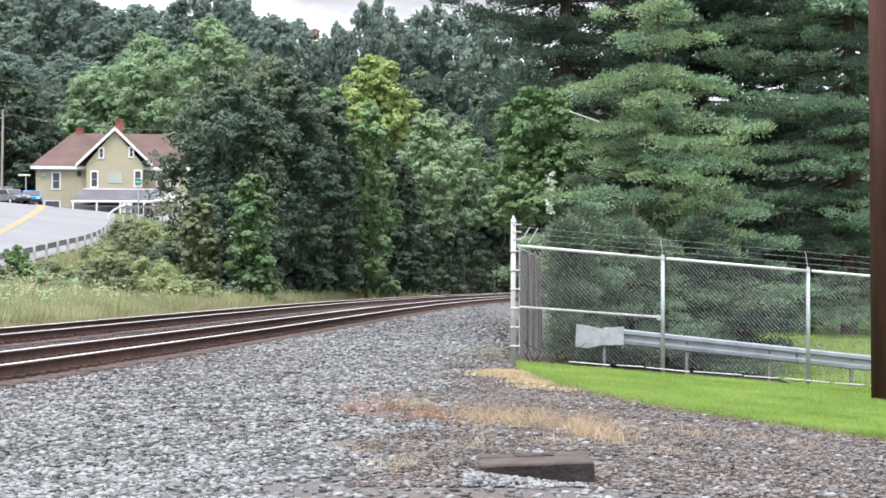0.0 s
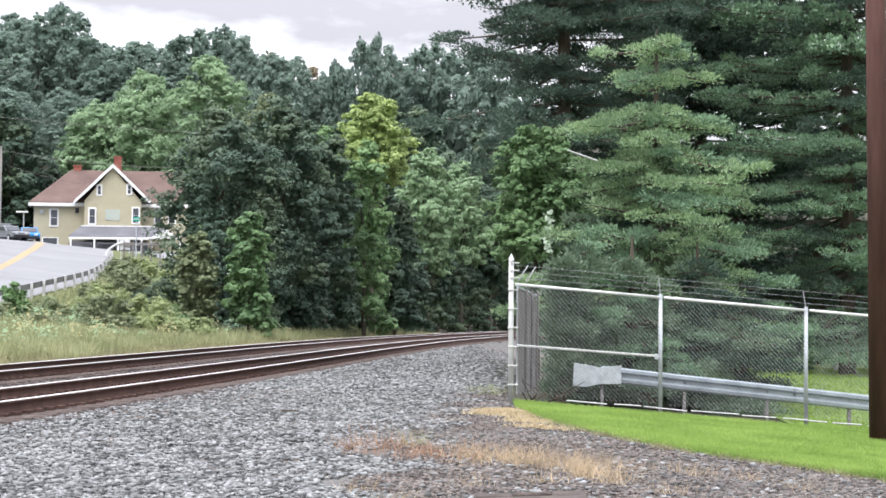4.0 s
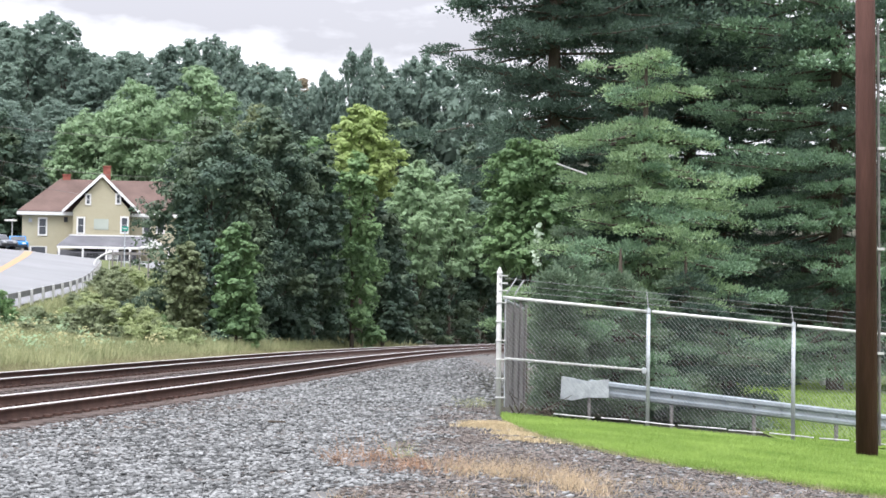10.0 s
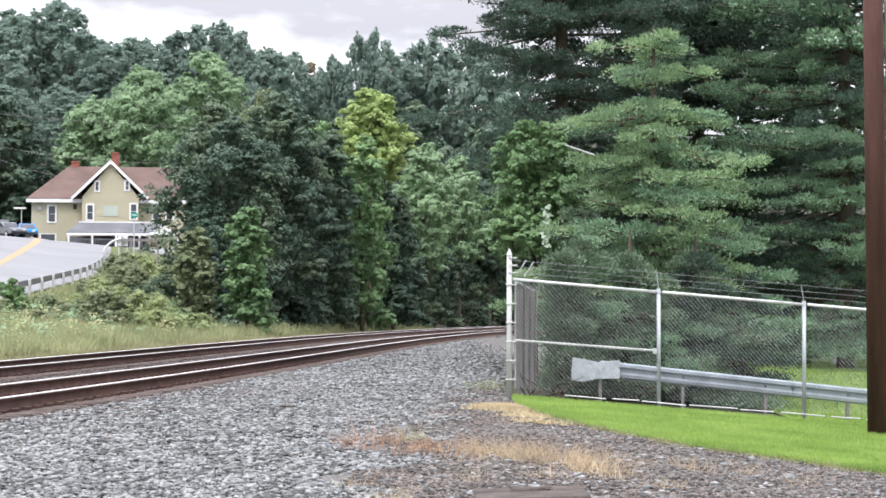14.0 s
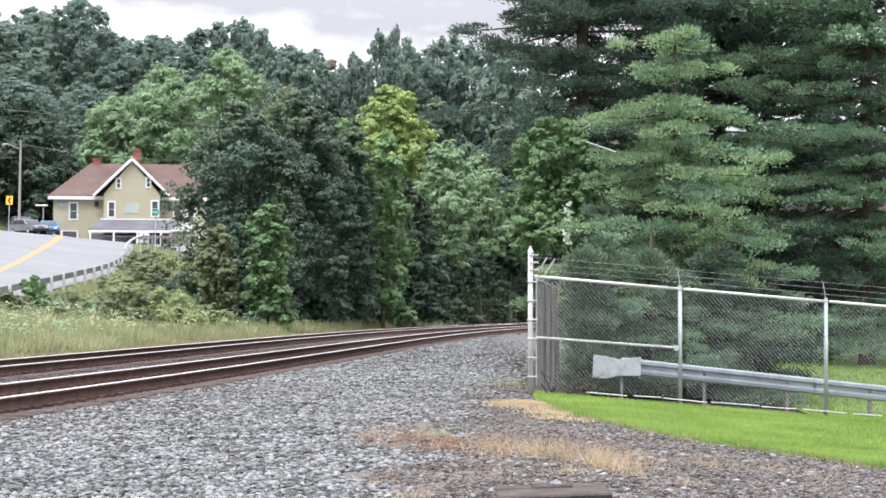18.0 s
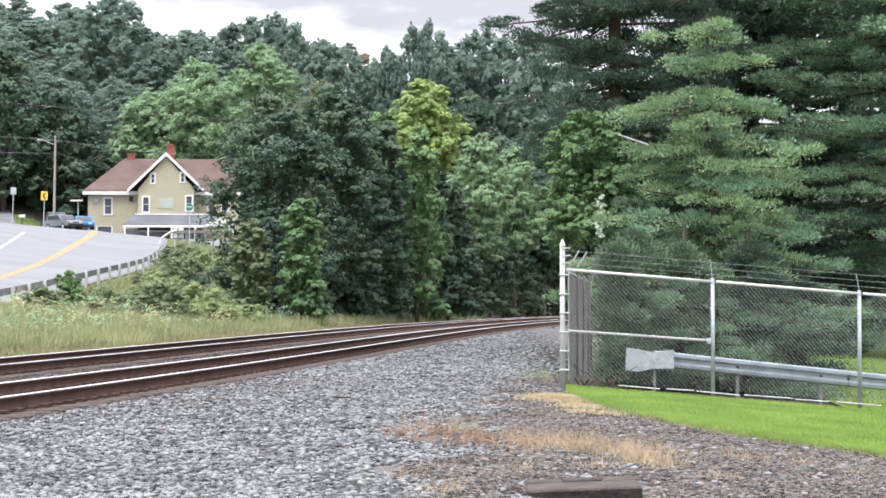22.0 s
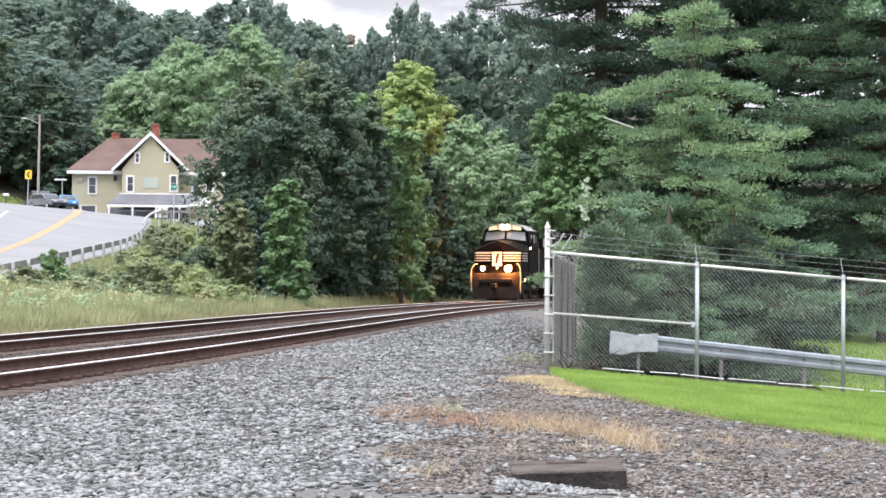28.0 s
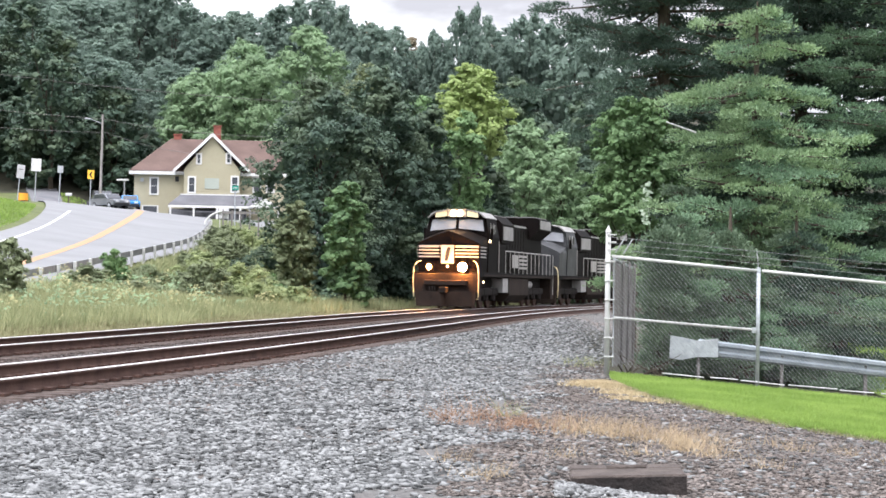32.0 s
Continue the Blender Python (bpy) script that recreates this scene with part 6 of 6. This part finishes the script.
M_CARDARK = mat("dark_car_paint", (0.02, 0.022, 0.026), (0.035, 0.037, 0.042), 1, 0.25, fine=5, spec=0.6)
M_CARSILVER = mat("silver_car_paint", (0.16, 0.17, 0.19), (0.24, 0.25, 0.27), 1, 0.3, 0.4, fine=5)
M_CARBLUE = mat("blue_car_paint", (0.02, 0.16, 0.42), (0.03, 0.22, 0.52), 1, 0.25, fine=5, spec=0.6)
car("dark grey pickup truck parked beside the house", -42.0, 191, 205, M_CARDARK, 5.3, 1.95, 1.85, True)
car("grey hatchback parked beside the house", -40.5, 187.5, 222, M_CARSILVER)
car("bright blue car parked beside the house", -39.3, 190.5, 195, M_CARBLUE)


# ---- the train ----
M_LOCO = mat("loco_black_paint", (0.0025, 0.0018, 0.0017), (0.0075, 0.0055, 0.005), 1.2, 0.7, fine=12, spec=0.05)
# dusty brown, raised so that it also carries the lamps' glow in front
M_LOCODUST = mat("loco_dust_and_glow", (0.011, 0.008, 0.007), (0.034, 0.024, 0.019), 1.0, 0.8, fine=10, spec=0.1)
# grey roof paint, lightened to hold the sky's sheen; also on grey boxes
M_LOCOROOF = mat("loco_grey_and_sheen", (0.17, 0.165, 0.16), (0.33, 0.32, 0.31), 1.0, 0.7, fine=8)
M_LOCOWHITE = mat("loco_white_stripe", (0.30, 0.285, 0.27), (0.42, 0.40, 0.375), 2, 0.6, fine=12)
M_LOCOGLASS = mat("loco_windscreen", (0.16, 0.165, 0.18), (0.25, 0.255, 0.27), 1, 0.2, 0.42, fine=4, spec=0.5)
M_HANDRAIL = mat("loco_handrail", (0.50, 0.40, 0.22), (0.68, 0.58, 0.36), 2, 0.6, fine=12)
M_BOGIE = mat("loco_bogie", (0.008, 0.007, 0.0065), (0.024, 0.020, 0.018), 1.5, 0.9, fine=12, spec=0.1)
M_LAMP = mat("loco_headlamp", (0.9, 0.8, 0.6), (1, 0.9, 0.7), 1, 0.3, emit=(1.0, 0.55, 0.22, 60.0))
M_DITCH = mat("loco_ditch_light", (0.9, 0.8, 0.6), (1, 0.9, 0.7), 1, 0.3, emit=(1.0, 0.36, 0.075, 520.0))
M_LAMPLOW = mat("loco_small_lamp", (0.9, 0.8, 0.6), (1, 0.9, 0.7), 1, 0.3, emit=(1.0, 0.62, 0.30, 9.0))
M_NUMBER = mat("loco_number_board", (0.34, 0.30, 0.19), (0.45, 0.40, 0.27), 1, 0.4, emit=(1.0, 0.80, 0.42, 0.30))


def bogie(y0, parent):
    b = boxed(-1.2, 1.2, y0 - 2.35, y0 + 2.35, 0.62, 0.98, 0.05)
    bg = part("bogie_frame", b, M_BOGIE, parent, "dark bogie frame")
    for k in (-1.85, 0.0, 1.85):
        for sg in (-1, 1):
            part("wheel", rodded((sg * 0.68, y0 + k, 0.53), (sg * 0.82, y0 + k, 0.53), 0.53, sides=24), M_RAIL, bg)
            part("axle_box", boxed(sg * 1.0 - 0.14, sg * 1.0 + 0.14, y0 + k - 0.2, y0 + k + 0.2, 0.36, 0.74, 0.03), M_BOGIE, bg)
            if k:
                part("spring", rodded((sg * 1.12, y0 + k * 0.55, 0.42), (sg * 1.12, y0 + k * 0.55, 0.95), 0.10, sides=10), M_BOGIE, bg)


# grey in place of black holds the pale sky reflections on the second cab
M_LOCOGREY = mat("loco_skylit_grey", (0.020, 0.021, 0.023), (0.075, 0.077, 0.080), 1.2, 0.5, fine=12, spec=0.15)


def locomotive(label, lit=True, second=False):
    """A wide-cab diesel locomotive: its front at y = 0, its body towards +y, heights from the rail top."""
    lo = empty("locomotive", pose(0, 0, 0), label, "locomotive", "locomotives of the train")
    # pilot, plough, coupler, steps
    b = prismed([(-1.35, 0.12), (1.35, 0.12), (1.42, 0.85), (-1.42, 0.85)], 0.42, 0.60, "y")
    pl = part("plough", b, M_LOCODUST, lo, "dusty snow plough")
    for sg in (-1, 1):
        b = prismed([(0.02, 0.14), (sg * 1.3, 0.14), (sg * 1.3, 0.78), (0.02, 0.80)][::sg], 0.10, 0.16, "y")
        bmesh.ops.transform(b, matrix=pose(0, 0, 0, 0, 0, sg * 14), verts=b.verts)
        part("plough_blade", b, M_LOCODUST, pl)
    part("coupler", boxed(-0.16, 0.16, -0.28, 0.5, 0.72, 1.02, 0.04), M_BOGIE, lo, "steel coupler")
    # anticlimber and pilot take the lighter dust colour to hold the lamp glow
    part("anticlimber", boxed(-1.0, 1.0, 0.28, 0.62, 1.08, 1.32, 0.03), M_LOCODUST, lo)
    part("pilot", boxed(-1.48, 1.48, 0.5, 0.72, 0.80, 1.62, 0.02), M_LOCODUST, lo)
    for k in range(3):
        part("air_hose", rodded((-0.75 + 0.12 * k, 0.35, 1.05), (-0.6 + 0.1 * k, 0.25, 0.45), 0.03, sides=6), M_BOGIE, lo)
    for sg in (-1, 1):
        st = part("step_well", boxed(sg * 1.14 - 0.34, sg * 1.14 + 0.34, 0.72, 1.4, 0.35, 1.6, 0.01), M_LOCODUST, lo)
        for k in range(4):
            part("step", boxed(sg * 1.14 - 0.33, sg * 1.14 + 0.33, 0.60, 0.74, 0.45 + 0.32 * k, 0.49 + 0.32 * k), M_HANDRAIL, st)
        b = bmesh.new()
        pts = [(sg * 1.50, 0.52, 0.55), (sg * 1.53, 0.48, 1.3), (sg * 1.50, 0.50, 1.9), (sg * 1.36, 0.62, 2.15), (sg * 1.22, 0.8, 2.2)]
        for p, q in zip(pts[:-1], pts[1:]):
            rod(b, p, q, 0.025, sides=6)
        part("front_handrail", b, M_HANDRAIL, lo, "pale curved handrail")
    # deck
    part("deck", boxed(-1.52, 1.52, 0.7, 21.7, 1.48, 1.70, 0.02), M_LOCO, lo)
    for sg in (-1, 1):
        part("sill_stripe", boxed(sg * 1.522, sg * 1.53, 1.6, 21.5, 1.52, 1.60), M_LOCODUST, lo)
    # nose with sloped shoulders
    b = bmesh.new()
    front = [(-1.42, 1.70), (1.42, 1.70), (1.46, 2.95), (1.36, 3.05), (0.55, 3.40), (0.0, 3.58), (-0.55, 3.40), (-1.36, 3.05), (-1.46, 2.95)]
    rear = [(-1.46, 1.70), (1.46, 1.70), (1.50, 3.02), (1.44, 3.30), (0.60, 3.62), (0.0, 3.70), (-0.60, 3.62), (-1.44, 3.30), (-1.50, 3.02)]
    fa = [b.verts.new((u, 0.78 + 0.22 * abs(u) / 1.4 + 0.16 * max(0, v - 2.9), v)) for u, v in front]
    re = [b.verts.new((u, 2.75, v)) for u, v in rear]
    b.faces.new(fa)
    b.faces.new(re[::-1])
    for i in range(9):
        b.faces.new((fa[i], re[i], re[(i + 1) % 9], fa[(i + 1) % 9]))
    bmesh.ops.recalc_face_normals(b, faces=b.faces)
    nose = part("nose", b, M_LOCOGREY if second else M_LOCO, lo, "nose with sky light in its grey" if second else "black nose")
    if not second:
        for k in range(4):
            z = 2.36 + 0.15 * k
            for sg in (-1, 1):
                w0, w1 = 0.36, 1.40
                b = prismed([(sg * w0, 0.78 + 0.22 * w0 / 1.4 - 0.012), (sg * w1, 0.78 + 0.22 - 0.012), (sg * w1, 1.06), (sg * w0, 1.0)][::sg], z, z + (0.065 if k < 3 else 0.10), "z")
                part("stripe", b, M_LOCOWHITE, nose, "white stripe")
            for sg in (-1, 1):
                part("side_stripe", boxed(sg * 1.47, sg * 1.49, 1.1, 2.4, z, z + 0.06), M_LOCOWHITE, nose)
        part("emblem", prismed([(-0.30, 2.08), (0.30, 2.08), (0.30, 2.92), (-0.30, 2.92)], 0.755, 0.79, "y"), M_LOCOWHITE, nose, "white panel with a dark emblem")
        b = prismed([(-0.12, 2.20), (0.02, 2.20), (0.16, 2.80), (0.02, 2.84), (-0.08, 2.60)], 0.742, 0.756, "y")
        part("emblem_mark", b, M_BLACK, nose)
        part("number_bar", boxed(-1.15, -0.62, 0.90, 0.955, 2.46, 2.50), M_BLACK, nose)
    for sg in (-1, 1):
        part("number_plate_post", rodded((sg * 0.36, 0.70, 2.0), (sg * 0.36, 0.70, 2.95), 0.018, sides=6), M_LOCO, nose)
    # cab
    b = prismed([(-1.50, 1.70), (1.50, 1.70), (1.54, 3.35), (1.34, 4.25), (1.05, 4.48), (0.4, 4.60), (-0.4, 4.60), (-1.05, 4.48), (-1.34, 4.25), (-1.54, 3.35)], 2.75, 5.35, "y")
    for v in b.verts:
        if v.co.y < 3 and v.co.z > 3.3:
            v.co.y += 0.25 * (v.co.z - 3.3)
    cab = part("cab", b, M_LOCOGREY if second else M_LOCO, lo, "wide cab with sky light in its grey" if second else "black wide cab")
    b = prismed([(1.40, 4.24), (1.08, 4.52), (0.42, 4.64), (-0.42, 4.64), (-1.08, 4.52), (-1.40, 4.24), (-1.34, 4.22), (-1.04, 4.47), (-0.4, 4.59), (0.4, 4.59), (1.04, 4.47), (1.34, 4.22)], 2.66, 5.5, "y")
    part("cab_roof", b, M_LOCOROOF, cab, "grey cab roof with sky sheen in its colour")
    for sg in (-1, 1):
        b = prismed([(sg * 0.07, 3.74), (sg * 1.28, 3.62), (sg * 1.20, 4.14), (sg * 0.07, 4.24)][::sg], 2.90, 2.97, "y")
        for v in b.verts:
            v.co.y = 2.735 + 0.25 * (v.co.z - 3.3) + (0.02 if v.co.y > 2.93 else 0)
        part("windscreen", b, M_LOCOGLASS, cab, "pale reflecting windscreen")
        part("side_window", boxed(sg * 1.47, sg * 1.50, 3.35, 4.0, 3.30, 3.95, 0.01), M_GLASS, cab)
        part("side_window", boxed(sg * 1.47, sg * 1.50, 4.1, 4.7, 3.30, 3.95, 0.01), M_GLASS, cab)
        part("window_post", boxed(sg * 1.495, sg * 1.515, 3.28, 3.34, 3.25, 4.0), M_LOCOWHITE, cab)
        part("window_post", boxed(sg * 1.495, sg * 1.515, 4.02, 4.08, 3.25, 4.0), M_LOCOWHITE, cab)
        part("mirror", boxed(sg * 1.60 - 0.05, sg * 1.60 + 0.05, 3.1, 3.3, 3.25, 3.75), M_LOCO, cab)
        part("cab_door_rail", rodded((sg * 1.56, 5.2, 1.75), (sg * 1.56, 5.2, 3.2), 0.02, sides=6), M_LOCOWHITE, cab)
    part("headlight_box", boxed(-0.45, 0.45, 2.70, 3.3, 4.26, 4.60, 0.03), M_LOCOROOF, cab)
    if lit:
        for sg in (-1, 1):
            glass = bmesh.new()
            bmesh.ops.create_uvsphere(glass, u_segments=14, v_segments=8, radius=0.13, matrix=pose(sg * 0.15, 2.66, 4.44))
            part("headlight", glass, M_LAMP, cab, "glowing headlight", True)
            part("number_board", prismed([(sg * 0.48, 4.30), (sg * 1.02, 4.24), (sg * 1.0, 4.46), (sg * 0.48, 4.56)][::sg], 2.70, 2.74, "y"), M_NUMBER, cab, "lit number board")
            glass = bmesh.new()
            bmesh.ops.create_uvsphere(glass, u_segments=16, v_segments=10, radius=0.20 if sg > 0 else 0.11, matrix=pose(sg * 0.78, 0.40, 1.92))
            part("ditch_light", glass, M_DITCH, lo, "glowing orange-white ditch light", True)
            part("ditch_housing", boxed(sg * 0.78 - 0.17, sg * 0.78 + 0.17, 0.48, 0.68, 1.74, 2.10, 0.03), M_LOCO, lo)
        part("marker_lamp", rodded((0.02, 0.68, 1.96), (0.02, 0.72, 1.96), 0.045, sides=10), M_LAMPLOW, lo, "small glowing lamp")
        part("step_lamp", rodded((1.53, 1.5, 1.25), (1.56, 1.5, 1.25), 0.05, sides=8), M_LAMPLOW, lo)
        part("cab_lamp", rodded((1.55, 2.8, 3.15), (1.60, 2.8, 3.15), 0.06, sides=8), M_LAMPLOW, lo)
    # long hood and its housings
    hood = part("hood", boxed(-0.95, 0.95, 5.35, 21.0, 1.70, 4.15, 0.05), M_LOCO, lo, "black long hood")
    part("equipment_cabinet", boxed(-1.50, 1.50, 5.40, 7.2, 1.70, 3.05, 0.03), M_LOCO, lo)
    b = prismed([(-1.50, 3.15), (1.50, 3.15), (1.52, 4.05), (1.15, 4.45), (-1.15, 4.45), (-1.52, 4.05)], 6.2, 9.4, "y")
    dyn = part("dynamic_brake_box", b, M_LOCO, lo, "angled housing on the hood")
    part("roof_panel", boxed(-1.1, 1.1, 6.3, 9.3, 4.45, 4.49), M_LOCOROOF, dyn)
    for sg in (-1, 1):
        part("grille", boxed(sg * 1.515, sg * 1.53, 6.5, 9.1, 3.30, 3.95), M_LOCOROOF, dyn, "pale grille")
    part("exhaust", boxed(-0.35, 0.35, 11.3, 12.4, 4.15, 4.50, 0.03), M_LOCODUST, hood)
    part("hood_panel", boxed(-0.98, 0.98, 9.6, 15.9, 4.10, 4.20), M_LOCOROOF, hood, "grey roof panel with sky sheen in its colour")
    for k in range(8):
        for sg in (-1, 1):
            part("hood_door", boxed(sg * 0.955, sg * 0.97, 9.6 + 0.8 * k, 10.32 + 0.8 * k, 1.85, 3.95, 0.0), M_LOCO, hood)
    b = prismed([(-0.97, 3.55), (0.97, 3.55), (1.56, 4.05), (1.56, 4.62), (1.3, 4.72), (-1.3, 4.72), (-1.56, 4.62), (-1.56, 4.05)], 16.6, 20.6, "y")
    rad = part("radiator_housing", b, M_LOCO, lo, "flared radiator housing")
    part("radiator_top", boxed(-1.3, 1.3, 16.7, 20.5, 4.72, 4.76), M_LOCOROOF, rad)
    for sg in (-1, 1):
        part("radiator_screen", boxed(sg * 1.562, sg * 1.575, 16.9, 20.3, 4.12, 4.58), M_LOCOROOF, rad)
    part("rear_hood_end", boxed(-0.9, 0.9, 21.0, 21.15, 1.75, 4.0, 0.02), M_LOCO, hood)
    # walkway rails, side stripes
    for sg in (-1, 1):
        for k in range(12):
            part("stanchion", rodded((sg * 1.48, 7.4 + 1.22 * k, 1.70), (sg * 1.48, 7.4 + 1.22 * k, 2.78), 0.02, sides=6), M_LOCOWHITE, lo)
        part("handrail", rodded((sg * 1.48, 7.4, 2.78), (sg * 1.48, 20.82, 2.78), 0.024, sides=6), M_LOCOWHITE, lo, "pale walkway handrail")
        for k in range(4):
            part("side_stripe", boxed(sg * 1.10, sg * 1.13, 13.2, 15.6, 1.95 + 0.2 * k, 2.06 + 0.2 * k), M_LOCOWHITE, lo)
        part("lettering_bar", boxed(sg * 1.10, sg * 1.13, 11.2, 12.8, 2.0, 2.65), M_LOCOWHITE, lo, "block of pale lettering")
        part("rear_step", boxed(sg * 1.2 - 0.3, sg * 1.2 + 0.3, 21.0, 21.7, 0.4, 1.5, 0.01), M_LOCODUST, lo)
        part("rear_handrail", rodded((sg * 1.5, 21.7, 0.6), (sg * 1.5, 21.7, 2.8), 0.025, sides=6), M_LOCOWHITE, lo)
        part("battery_box", boxed(sg * 1.15 - 0.3, sg * 1.15 + 0.3, 6.9, 8.3, 0.75, 1.45, 0.02), M_LOCOROOF, lo, "pale grey equipment box under the deck")
        part("air_reservoir", rodded((sg * 1.15, 14.3, 1.15), (sg * 1.15, 16.0, 1.15), 0.19, sides=12), M_LOCOROOF, lo)
    b = prismed([(-1.45, 0.62), (-1.1, 0.32), (1.1, 0.32), (1.45, 0.62), (1.45, 1.46), (-1.45, 1.46)], 8.6, 14.1, "y")
    part("fuel_tank", b, M_LOCODUST, lo, "dusty fuel tank")
    part("underframe", boxed(-0.9, 0.9, 0.8, 21.6, 1.0, 1.48), M_BOGIE, lo)
    part("rear_coupler", boxed(-0.16, 0.16, 21.7, 22.5, 0.72, 1.02, 0.04), M_BOGIE, lo)
    bogie(4.6, lo)
    bogie(17.9, lo)
    return lo


lead = locomotive("black diesel locomotive with white nose stripes and glowing lamps")
trail = locomotive("second diesel locomotive with a pale grey cab, coupled behind the first", lit=False, second=True)


def train_pose(s_front):
    """The pose of a vehicle whose front stands at s on the far track."""
    a, b = on_line(s_front + 4.6, SPACING), on_line(s_front + 17.9, SPACING)
    h = math.atan2(b[0] - a[0], b[1] - a[1])
    return pose(a[0] - math.sin(h) * 4.6, a[1] - math.cos(h) * 4.6, 0.0, 0, 0, -math.degrees(h))


def motions():
    """The train rolls towards the camera at 7.27 m/s along the far track."""
    for thing, behind in ((lead, 0.0), (trail, 22.6)):
        walk(thing, [(float(t), train_pose(92.0 + 7.27 * (32.0 - t) + behind)) for t in range(0, 33)])


motions()
